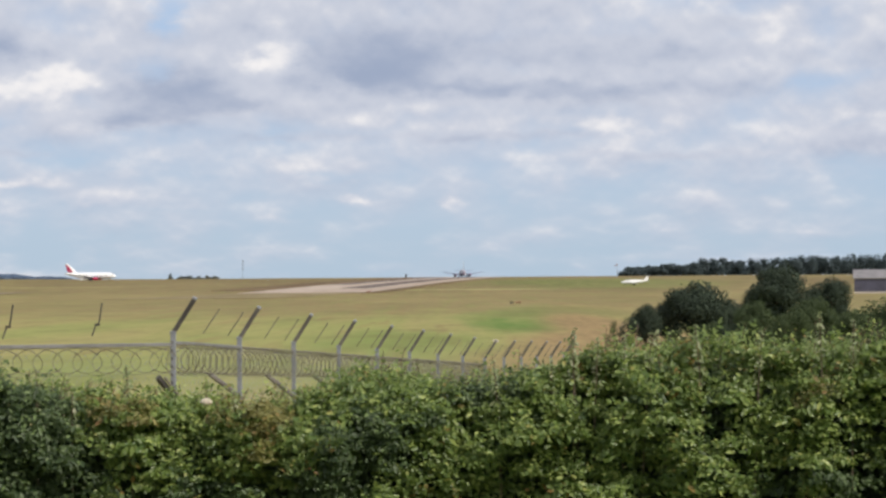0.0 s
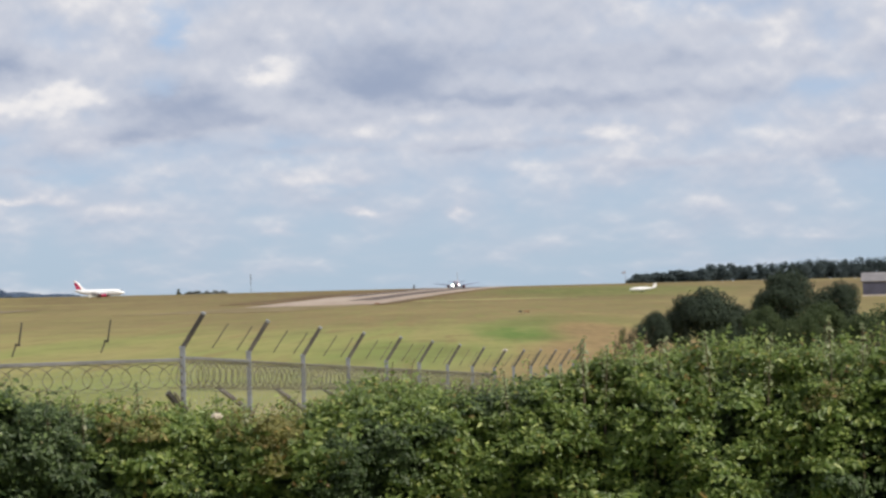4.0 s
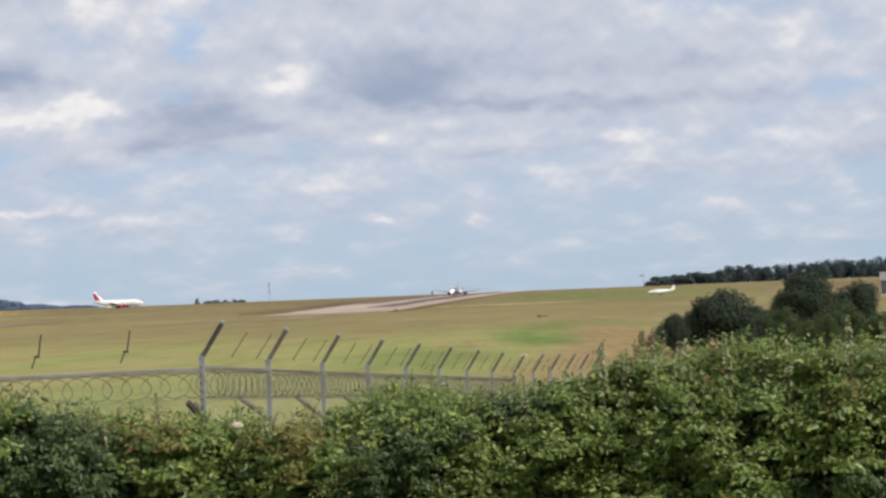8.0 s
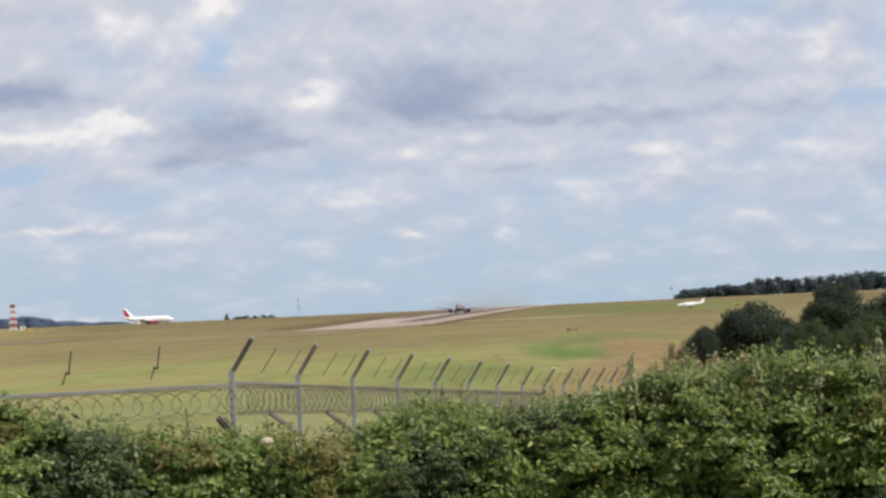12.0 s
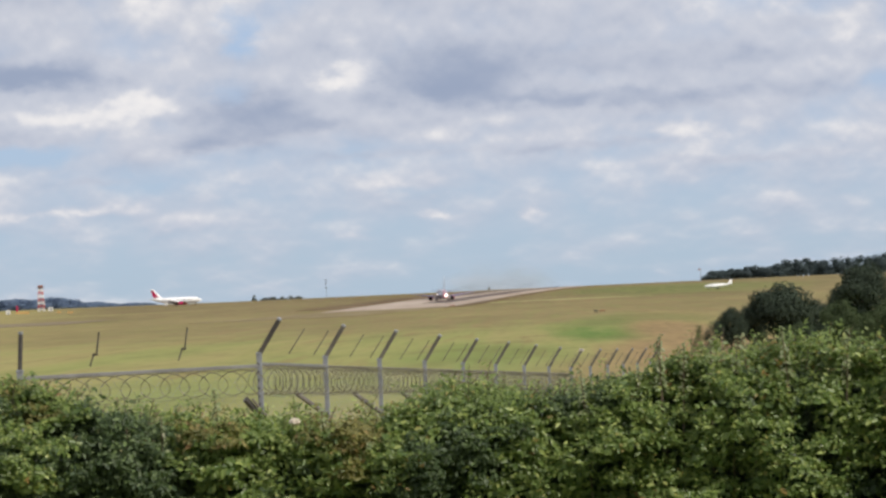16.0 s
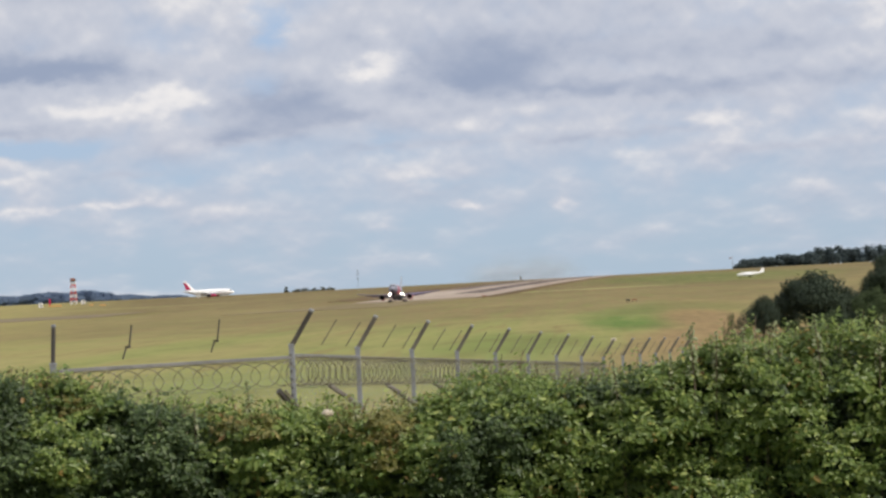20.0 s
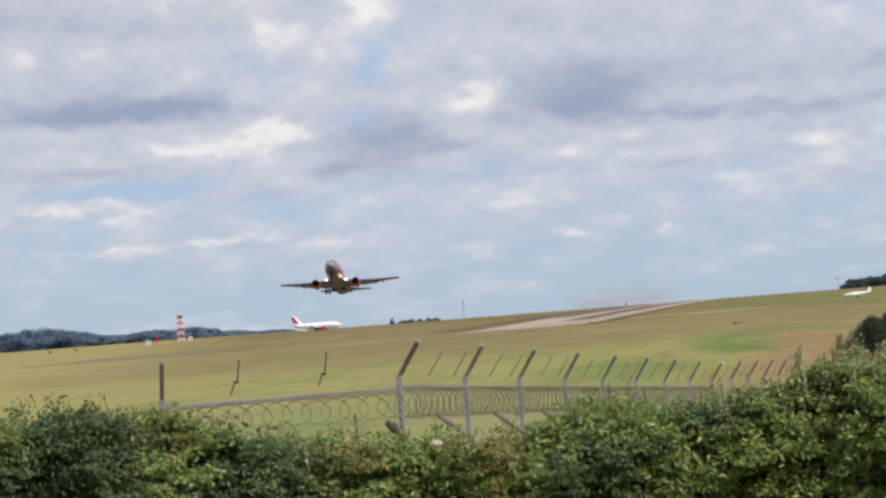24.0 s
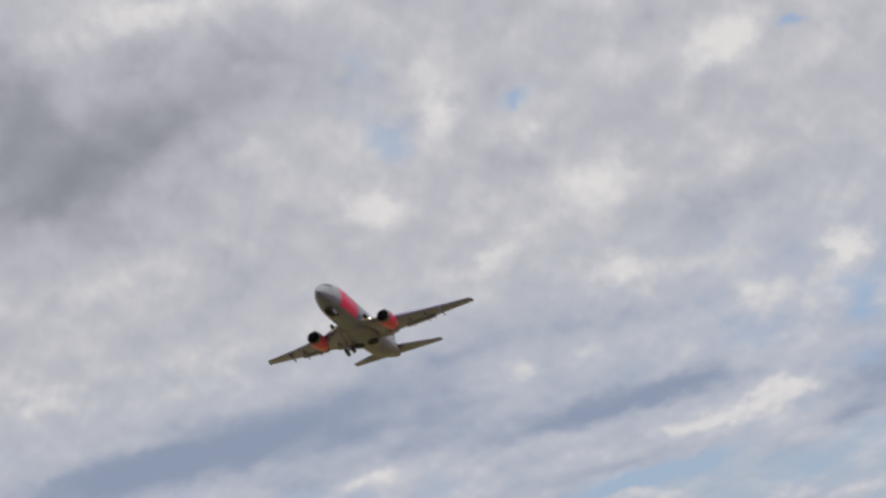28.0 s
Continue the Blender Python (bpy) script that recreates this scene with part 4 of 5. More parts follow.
def bay(a, b, rail_drop, coil_drop, r, pitch, name_group, thick=0.037):
    """Rail, coil, line wires and woven mesh between two posts."""
    a, b = Vector(a), Vector(b)
    f = thing("fence_bay", (a + b) / 2, "steel fence bay with top rail, woven mesh and coiled razor wire", "fence", name_group)
    o = (a + b) / 2
    a, b = a - o, b - o
    bm = bmesh.new()
    d = (b - a)
    m = d.to_track_quat("X", "Z").to_matrix().to_4x4()
    box(bm, (d.length - 0.06, 0.035, thick), (a + b) / 2 - Vector((0, 0, rail_drop)), m, 0.004)
    part("top_rail", bm, RAILSTEEL if thick > 0.03 else STAYSTEEL, f)
    coil(a - Vector((0, 0, coil_drop)), b - Vector((0, 0, coil_drop)), r, pitch, f)
    if thick < 0.036:
        coil(a - Vector((0, 0, coil_drop + 0.01)), b - Vector((0, 0, coil_drop + 0.01)), r * 0.94, -pitch * 1.07, f, 2.3)
    vs, fs = tubes([[a - Vector((0, 0, z)), b - Vector((0, 0, z))] for z in (coil_drop + r + 0.02, 1.25, 1.7)], 0.003, 4)
    solid("line_wire", vs, fs, WIRE, f)
    # woven mesh below the rail
    paths = []
    step, bottom, top = 0.16, -1.7, -rail_drop
    span = top - bottom
    k = int(d.length / step)
    for i in range(-int(span / step), k + 1):
        for s in (1, -1):
            x0, x1 = i * step, i * step + span
            if s > 0:
                lo, hi = max(0, x0), min(d.length, x1)
                if hi <= lo:
                    continue
                pa, pb = a + d * (lo / d.length), a + d * (hi / d.length)
                paths.append([pa + Vector((0, 0, bottom + lo - x0)), pb + Vector((0, 0, bottom + hi - x0))])
            else:
                lo, hi = max(0, x0), min(d.length, x1)
                if hi <= lo:
                    continue
                pa, pb = a + d * (lo / d.length), a + d * (hi / d.length)
                paths.append([pa + Vector((0, 0, top - (lo - x0))), pb + Vector((0, 0, top - (hi - x0)))])
    vs, fs = tubes(paths, 0.0010, 3)
    tagged(solid("woven_mesh", vs, fs, GALV, f), kind="stuff")
    return f


ARM = (0.228, -0.02, 0.355)
build_post(CORNER, ARM, DARKSTEEL, 2)
for k in range(1, BAYS + 1):
    build_post(run_top(k), ARM, ARMSTEEL, 1 if k < 4 else 0)
for k in range(BAYS):
    a, b = run_top(k), run_top(k + 1)
    if k < 8:
        bay(a, b, 0.10, 0.27, 0.155, 0.30, "bays of the perimeter fence", 0.034 if k < 1 else 0.016)
    for q in (0.36, 0.74):
        p = a.lerp(b, q) - Vector((0, 0, 0.0))
        light_arm(p + Vector((0.05, 0, 0.02)), (ARM[0] * 0.8, ARM[1], ARM[2] * 0.75), False)
build_post(LEFT_POST, (0.015, 0.05, 0.37), DARKSTEEL, 0, 0.038)
bay(LEFT_POST, CORNER - Vector((0, 0, 0.06)), 0.06, 0.215, 0.13, 0.275, "bays of the perimeter fence")
for u in (15, 169.5):
    q = (u + 112) / 419
    p = LEFT_POST.lerp(CORNER, q)
    light_arm((p.x, p.y, TOP + 0.10), (0.036, 0.0, 0.228), True)

# ---- the hedge ----
HEDGE_D = 18.0
CREST = ((-1100, 560), (-800, 575), (-620, 590), (-481, 606), (-375, 608), (-277, 605), (-199, 614), (-100, 628), (-40, 645), (0, 668), (70, 684), (150, 692), (220, 698), (300, 708), (420, 712),
         (520, 710), (570, 688), (640, 665), (690, 659), (745, 672), (800, 683), (860, 674), (905, 666), (955, 668), (1000, 644), (1040, 628), (1100, 624), (1150, 617), (1240, 609), (1300, 615),
         (1400, 621), (1500, 612), (1600, 604), (1900, 596))


def crest(u):
    return float(np.interp(u, [c[0] for c in CREST], [c[1] for c in CREST]))


def build_hedge():
    g = np.random.default_rng(7)
    cuts = [-1100, -760, -480, -230, 0, 210, 420, 600, 800, 1000, 1200, 1420, 1640, 1900]
    for i in range(len(cuts) - 1):
        u0, u1 = cuts[i], cuts[i + 1]
        um = (u0 + u1) / 2
        foot = ray_at(um, 491, HEDGE_D)
        shrub = thing("hedge_shrub", (foot.x, foot.y, 0), "dense green hedge of bramble and hawthorn with brown-tinged leaves", "hedge", "shrubs of the hedge")
        width = (u1 - u0) * HEDGE_D / F_PX
        kinds = {m: ([], [], []) for m in ("main", "dark", "brown")}

        def front_of(uu, hh, top):
            """How far the hedge's face bulges towards the road at a height."""
            k = min(1.0, max(0.0, hh / top))
            return 0.30 - 0.75 * max(0.0, k - 0.55) ** 1.6 + 0.40 * noise.noise((uu * 0.010, hh * 2.2, 5.0)) + 0.20 * noise.noise((uu * 0.035, hh * 5.5, 1.0))

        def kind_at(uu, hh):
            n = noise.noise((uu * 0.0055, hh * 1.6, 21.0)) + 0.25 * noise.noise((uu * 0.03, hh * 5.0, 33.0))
            # dark-leaved patches; low on the left also shade put in as dark leaves
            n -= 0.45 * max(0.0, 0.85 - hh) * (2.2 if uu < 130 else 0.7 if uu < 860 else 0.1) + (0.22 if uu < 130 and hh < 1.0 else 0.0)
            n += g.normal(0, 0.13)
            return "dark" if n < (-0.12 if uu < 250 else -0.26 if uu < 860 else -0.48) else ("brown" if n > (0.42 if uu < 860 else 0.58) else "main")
        for _ in range(int(width * 300)):
            uu = g.uniform(u0 - 10, u1 + 10)
            top = EYE.z + HEDGE_D * (491 - crest(uu)) / F_PX + 0.07 * noise.noise((uu * 0.013, 3.0, 0)) + 0.08 * noise.noise((uu * 0.05, 8.0, 0))
            hh = top * g.beta(1.15, 0.8)
            back = 0.0 if g.random() < 0.72 else g.uniform(0.1, 0.9)
            if back:
                hh = top * g.uniform(0.75, 1.0)
            r = g.uniform(0.05, 0.13)
            dd = HEDGE_D - front_of(uu, hh, top) + back
            a = (uu - 784) / F_PX
            c = np.array([dd * math.sin(a) - foot.x, dd * math.cos(a) - foot.y, min(hh, top - r * 0.6)])
            m = int(26 + 270 * r)
            v = g.normal(0, 1, (m, 3))
            v /= np.linalg.norm(v, axis=1, keepdims=True)
            v[:, 2] = np.abs(v[:, 2]) * 0.9 - 0.25
            v[:, 1] = np.where(v[:, 1] > 0.3, -v[:, 1], v[:, 1])
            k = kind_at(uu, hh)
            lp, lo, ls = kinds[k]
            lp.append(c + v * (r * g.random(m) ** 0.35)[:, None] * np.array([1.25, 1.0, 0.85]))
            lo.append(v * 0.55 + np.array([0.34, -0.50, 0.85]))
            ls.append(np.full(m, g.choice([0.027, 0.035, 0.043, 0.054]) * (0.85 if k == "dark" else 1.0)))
            # a leafy sprig stands out of the clump
            if g.random() < 0.55 and hh < top - 0.05:
                tip = np.array([g.normal(0, 0.09), g.uniform(-0.16, 0.02), g.uniform(0.04, 0.17)])
                q = g.random(18)[:, None]
                lp.append(c + tip * (0.25 + q) + g.normal(0, 1, (18, 3)) * np.array([0.03, 0.03, 0.008]))
                lo.append(np.tile(np.array([0.15, -0.35, 1.0]), (18, 1)) + g.normal(0, 0.2, (18, 3)))
                ls.append(np.full(18, g.uniform(0.030, 0.046)))
        # inner leaves close the gaps, all dark-toned to paint the shade of the depth
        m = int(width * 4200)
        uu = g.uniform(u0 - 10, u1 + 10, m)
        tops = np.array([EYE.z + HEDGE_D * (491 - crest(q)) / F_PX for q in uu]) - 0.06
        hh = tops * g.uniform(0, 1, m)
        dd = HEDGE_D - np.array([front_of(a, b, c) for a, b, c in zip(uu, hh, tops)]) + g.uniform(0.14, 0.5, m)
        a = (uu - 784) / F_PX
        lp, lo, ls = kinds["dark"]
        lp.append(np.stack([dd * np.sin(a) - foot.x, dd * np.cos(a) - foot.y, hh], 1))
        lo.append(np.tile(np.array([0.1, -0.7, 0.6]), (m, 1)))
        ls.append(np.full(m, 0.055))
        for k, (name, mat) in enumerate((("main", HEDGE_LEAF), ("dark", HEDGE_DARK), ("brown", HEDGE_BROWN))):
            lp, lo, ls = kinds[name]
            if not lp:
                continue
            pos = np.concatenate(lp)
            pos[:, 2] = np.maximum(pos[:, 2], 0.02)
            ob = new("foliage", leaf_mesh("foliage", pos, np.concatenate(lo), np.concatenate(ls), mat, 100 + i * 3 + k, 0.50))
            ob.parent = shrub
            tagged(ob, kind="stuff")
        # shoots above the top
        paths, lp, lo = [], [], []
        for _ in range(int(width * 52)):
            uu = g.uniform(u0, u1)
            zt = EYE.z + HEDGE_D * (491 - crest(uu)) / F_PX
            dd = HEDGE_D + g.uniform(-0.1, 0.7)
            p0 = Vector((dd * math.sin((uu - 784) / F_PX) - foot.x, dd * math.cos((uu - 784) / F_PX) - foot.y, zt - 0.15))
            lean = Vector((g.normal(0, 0.06), g.normal(0, 0.05), g.uniform(0.13, 0.22) if g.random() < 0.88 else g.uniform(0.22, 0.32)))
            pts = [p0 + lean * q + Vector((0.03 * q * q, 0, 0)) for q in (0, 0.35, 0.7, 1.0)]
            paths.append(pts)
            for k, q in enumerate(np.linspace(0.2, 1.02, 14)):
                lp.append(p0 + lean * q + Vector(((0.012 + 0.022 * (1.1 - q)) * (1 if k % 2 else -1) * g.uniform(0.6, 1.3), g.normal(0, 0.018), g.normal(0, 0.005))))
                lo.append((g.normal(0, 0.25), -0.35 + g.normal(0, 0.2), 1.0))
        for _ in range(int(width * 7)):
            uu = g.uniform(u0, u1)
            p0 = ray_at(uu, 491, HEDGE_D + 0.3)
            p0 = Vector((p0.x - foot.x, p0.y - foot.y, -0.1))
            lean = Vector((g.normal(0, 0.12), g.normal(0, 0.1), 0.5 * (EYE.z + HEDGE_D * (491 - crest(uu)) / F_PX)))
            paths.append([p0, p0 + lean * 0.5 + Vector((0.03, 0, 0)), p0 + lean])
        vs, fs = tubes(paths, 0.003, 4)
        tagged(solid("undergrowth", vs, fs, BARK, shrub), kind="stuff")
        ob = new("shoot_leaves", leaf_mesh("shoot_leaves", np.array(lp), np.array(lo), np.full(len(lp), 0.033), HEDGE_LEAF, 300 + i))
        ob.parent = shrub
        tagged(ob, kind="stuff")
        # a solid dark block put in for the leafless shade inside
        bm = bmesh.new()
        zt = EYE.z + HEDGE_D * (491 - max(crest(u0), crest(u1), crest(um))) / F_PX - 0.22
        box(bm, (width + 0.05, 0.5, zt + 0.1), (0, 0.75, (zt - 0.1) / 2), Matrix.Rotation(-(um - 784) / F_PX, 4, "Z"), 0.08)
        part("inner_shade_block", bm, TREE_LEAF, shrub, "solid dark block for the shade inside the hedge")


build_hedge()


def build_tree(name, base, tall, wide, lobes, leaf, count, mat, seed, label, low=0.25, group=""):
    """A trunk with limbs and a crown of small leaf tufts in uneven lobes."""
    g = np.random.default_rng(seed)
    tree = thing(name, base, label, "tree", group)
    paths_r = []
    bm = bmesh.new()
    rod(bm, (0, 0, -0.3), (0, 0, tall * 0.45), wide * 0.035, wide * 0.022)
    cs = []
    half = np.array([wide * 0.5, wide * 0.5, tall * (1 - low) * 0.5])
    mid = np.array([0, 0, tall * (1 + low) * 0.5])
    for i in range(lobes):
        v = g.normal(0, 1, 3) if i else np.array([0.1, 0.0, 1.0])
        v /= np.linalg.norm(v)
        r = g.uniform(0.26, 0.42)
        c = mid + v * half * (1.0 - r) * (g.uniform(0.75, 1.0) if i else 1.0)
        cs.append((c, r))
        rod(bm, (0, 0, tall * g.uniform(0.12, 0.4)), Vector(c), wide * 0.014, wide * 0.005, 6)
    # far trunks share the crown's haze-tinted colour
    part("trunk", bm, mat if name == "far_tree" else BARK, tree)
    pos, out = [], []
    per = count // lobes
    for c, r in cs:
        v = g.normal(0, 1, (per, 3))
        v /= np.linalg.norm(v, axis=1, keepdims=True)
        k = r * (g.random(per) ** 0.3) * (1 + 0.16 * np.sin(v[:, 0] * 7 + r * 40) * np.cos(v[:, 2] * 6 + r * 90))
        pos.append(c + v * k[:, None] * half)
        out.append(v + np.array([0, 0, 0.4]))
    pos, out = np.concatenate(pos), np.concatenate(out)
    keep = pos[:, 2] > 0.02 * tall
    ob = new("crown", leaf_mesh("crown", pos[keep], out[keep], np.full(keep.sum(), leaf), mat, seed + 1, 0.7, 0.3, 0.14 if name == "far_tree" else 0.40))
    ob.parent = tree
    tagged(ob, kind="stuff")
    return tree


def tree_at(u, v_top, width_px, d, mat, seed, name="tree", label="dark green broadleaf tree on the field edge", lobes=30, count=22000, leaf=None, low=0.0, group="trees beside the field"):
    p = ray_at(u, 491, d)
    z = height(p.x, p.y)
    tall = EYE.z + d * (491 - v_top) / F_PX - z
    wide = width_px * d / F_PX
    return build_tree(name, (p.x, p.y, z), tall, wide, lobes, leaf or wide * 0.024, count, mat, seed, label, low, group)


for u, v, w, d, m, s in ((1231, 499, 148, 200, TREE_LEAF, 1), (1141, 539, 66, 196, TREE_LEAF, 2), (1180, 528, 60, 204, TREE_LEAF, 3), (1290, 532, 80, 205, TREE_LEAF, 4),
                         (1376, 468, 122, 270, TREE_LEAF, 5), (1463, 493, 100, 275, TREE_LEAF, 6), (1330, 505, 50, 280, TREE_LEAF, 7)):
    tree_at(u, v, w * 1.08, d, m, s)
for k in range(3, 13):
    tree_at(1135 + k * 42, 566 + 9 * math.sin(k * 2.3), 92, 186 - k, TREE_LEAF if k % 3 else WILLOW_LEAF, 30 + k, "bush", "dense green bush under the trees", 12, 6500, None, -0.2, "bushes beside the field")
for u, v, w, d, s in ((1334, 533, 104, 172, 11), (1437, 528, 130, 168, 12), (1395, 545, 90, 166, 13), (1545, 532, 180, 150, 14), (1640, 535, 170, 150, 15), (1500, 552, 90, 160, 16)):
    tree_at(u, v, w, d, WILLOW_LEAF, s, "bush", "grey-green rounded bush beside the field", 20, 13000, None, -0.1, "bushes beside the field")
for u, v, w, d, s in ((1108, 560, 50, 190, 21), (1085, 566, 36, 192, 24), (1190, 586, 90, 175, 25), (1240, 590, 110, 172, 26)):
    tree_at(u, v, w, d, TREE_LEAF if s == 21 else WILLOW_LEAF, s, "bush", "low olive-green scrub bush in dry grass", 9, 5000, None, -0.2, "bushes beside the field")
# far woods
g_far = random.Random(5)
u = 1112.0
i = 0
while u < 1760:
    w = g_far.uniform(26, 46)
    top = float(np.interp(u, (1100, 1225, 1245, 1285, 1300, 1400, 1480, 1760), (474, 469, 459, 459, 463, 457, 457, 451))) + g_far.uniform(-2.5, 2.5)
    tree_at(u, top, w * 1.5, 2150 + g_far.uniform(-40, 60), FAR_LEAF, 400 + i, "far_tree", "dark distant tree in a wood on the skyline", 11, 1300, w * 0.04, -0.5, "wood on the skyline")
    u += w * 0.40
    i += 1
WOOD_TOP = ((-1000, 466), (-520, 464), (-440, 463), (-370, 454), (-330, 448), (-280, 453), (-230, 467), (-190, 473), (-120, 471), (-60, 469), (0, 479), (40, 484), (75, 487), (110, 490))
u = -1000.0
while u < 110:
    w = g_far.uniform(24, 44)
    top = float(np.interp(u, [q[0] for q in WOOD_TOP], [q[1] for q in WOOD_TOP])) + g_far.uniform(-3, 3)
    tree_at(u, top, w * 2.3, 2600 + g_far.uniform(-60, 100), FAR_BLUE, 600 + i, "far_tree", "distant tree in a far wood, haze blue put into its colour", 18, 3200, w * 0.055, -0.35, "far wood")
    u += w * 0.42
    i += 1
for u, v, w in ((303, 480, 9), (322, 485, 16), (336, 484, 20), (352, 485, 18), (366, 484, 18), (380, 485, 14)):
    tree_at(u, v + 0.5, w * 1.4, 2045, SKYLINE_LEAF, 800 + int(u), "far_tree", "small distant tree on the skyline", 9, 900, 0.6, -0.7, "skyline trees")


# ---- sapling before the hedge ----
def build_sapling(u, v_top, d, seed, spread):
    g = np.random.default_rng(seed)
    foot = ray_at(u, 491, d)
    tall = EYE.z + d * (491 - v_top) / F_PX
    sap = thing("sapling", (foot.x, foot.y, 0), "slender young shoot with paired dark green leaves", "tree", "saplings by the hedge")
    paths, lp, lo = [[(0, 0, -0.1), (0.02, 0, tall * 0.5), (0.0, 0, tall)]], [], []
    for z in np.linspace(0.45, 0.99, 20):
        a = g.uniform(0, 2 * math.pi)
        ln = spread * (1.15 - z) * g.uniform(0.6, 1.2) + 0.05
        p0 = Vector((0, 0, tall * z))
        tip = Vector((math.cos(a) * ln, math.sin(a) * ln, ln * g.uniform(0.5, 1.1)))
        paths.append([p0, p0 + tip * 0.5 + Vector((0, 0, 0.01)), p0 + tip])
        for q in np.linspace(0.3, 1.05, 9):
            lp.append(p0 + tip * q + Vector(g.normal(0, 0.016, 3)))
            lo.append((g.normal(0, 0.5), -0.6, 0.6))
    vs, fs = tubes(paths, 0.0035, 4)
    solid("stem", vs, fs, BARK, sap)
    ob = new("leaves", leaf_mesh("leaves", np.array(lp), np.array(lo), np.full(len(lp), 0.045), HEDGE_DARK, seed, 0.5))
    ob.parent = sap
    tagged(ob, kind="stuff")


def build_shoot(u, v_top, d, seed):
    g = np.random.default_rng(seed)
    foot = ray_at(u, 491, d)
    tall = EYE.z + d * (491 - v_top) / F_PX
    sho = thing("hedge_shoot", (foot.x, foot.y, 0), "slim pale-leaved shoot standing above the hedge", "shoot", "pale shoots of the hedge")
    bend = g.normal(0, 0.04)
    pts = [Vector((bend * q * q, 0, tall * q)) for q in np.linspace(0, 1, 6)]
    vs, fs = tubes([pts], 0.004, 4)
    solid("stem", vs, fs, BARK, sho)
    lp, lo = [], []
    for q in np.linspace(0.0, 1.0, 13):
        z = tall - 0.30 + 0.30 * q
        for s in (-1, 1):
            lp.append((bend * (z / tall) ** 2 + s * g.uniform(0.008, 0.03) * (1.25 - q), g.normal(0, 0.01), z + g.normal(0, 0.008)))
            lo.append((s * 0.4, -0.5, 0.7))
    ob = new("leaves", leaf_mesh("leaves", np.array(lp), np.array(lo), np.full(len(lp), 0.038), HEDGE_PALE, seed, 0.5))
    ob.parent = sho
    tagged(ob, kind="stuff")


# pale shoots standing above the hedge
for k, (uu, vv) in enumerate(((70, 668), (130, 690), (236, 645), (885, 640), (1012, 588), (1022, 596), (1452, 556), (1500, 572), (420, 690), (968, 640), (1046, 606), (1098, 598), (1132, 594), (1176, 588), (1246, 582), (1330, 594))):
    build_shoot(uu, vv, 17.75, 70 + k)


def build_willow(u, v_top, d, seed, foot_r, stems=80):
    """A young tree: steep leafy stems round a leader, pale tips, dark leaves within."""
    g = np.random.default_rng(seed)
    foot = ray_at(u, 491, d)
    tall = EYE.z + d * (491 - v_top) / F_PX
    sap = thing("young_tree", (foot.x, foot.y, 0), "young leafy tree, pale silvery tips above dark green leaves", "tree", "young trees by the hedge")
    paths = [[(0, 0, -0.1), (0.02, 0, tall * 0.5), (0.0, 0, tall)]]
    up, uo, lp, lo = [], [], [], []

    def leafed(p0, tip, n, reach=1.0):
        side = tip.orthogonal().normalized()
        for k, q in enumerate(np.linspace(0.12, 1.02, n)):
            a = 2.4 * k + g.uniform(-0.4, 0.4)
            out = (side * math.cos(a) + tip.cross(side).normalized() * math.sin(a)) * g.uniform(0.018, 0.04) * (1.15 - 0.6 * q) * reach
            w = p0 + tip * q + out
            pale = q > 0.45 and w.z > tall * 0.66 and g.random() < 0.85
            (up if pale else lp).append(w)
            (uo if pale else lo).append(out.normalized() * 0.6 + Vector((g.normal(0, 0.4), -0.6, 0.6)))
    leafed(Vector((0, 0, tall * 0.72)), Vector((0, 0, tall * 0.28)), 90, 1.9)
    for k in range(stems):
        z = 0.22 + 0.70 * (k + g.random()) / stems
        a = 2.4 * k + g.uniform(-0.3, 0.3)
        ln = (foot_r * 1.5 * (1.0 - z) + 0.10) * g.uniform(0.75, 1.15)
        tilt = radians(g.uniform(16, 30) + 16 * (1 - z))
        p0 = Vector((0, 0, tall * z - ln * 0.35))
        tip = Vector((math.cos(a) * math.sin(tilt), math.sin(a) * math.sin(tilt), math.cos(tilt))) * ln
        paths.append([p0, p0 + tip * 0.5, p0 + tip])
        leafed(p0, tip, int(14 + 60 * ln))
    for k in range(7000):
        z = 0.15 + 0.72 * g.random() ** 1.1
        r = foot_r * (1.0 - z) * 1.15 * math.sqrt(g.random())
        a = g.uniform(0, 2 * math.pi)
        lp.append(Vector((r * math.cos(a), r * math.sin(a), tall * z)))
        lo.append(Vector((math.cos(a) * 0.5 + g.normal(0, 0.3), math.sin(a) * 0.5 - 0.4, 0.7)))
    vs, fs = tubes(paths, 0.0035, 4)
    solid("stem", vs, fs, BARK, sap)
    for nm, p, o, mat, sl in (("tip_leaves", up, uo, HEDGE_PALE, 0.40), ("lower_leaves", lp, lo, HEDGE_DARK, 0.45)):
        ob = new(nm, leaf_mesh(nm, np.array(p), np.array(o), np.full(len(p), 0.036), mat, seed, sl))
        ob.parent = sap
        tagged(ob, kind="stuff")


build_willow(-651, 251, 16.5, 51, 0.52)
build_willow(-735, 285, 16.3, 53, 0.55)
build_willow(-700, 400, 16.2, 55, 0.66)
build_willow(-588, 425, 16.4, 56, 0.46, 40)
build_sapling(-577, 350, 16.7, 52, 0.13)
build_sapling(-553, 425, 16.7, 54, 0.12)


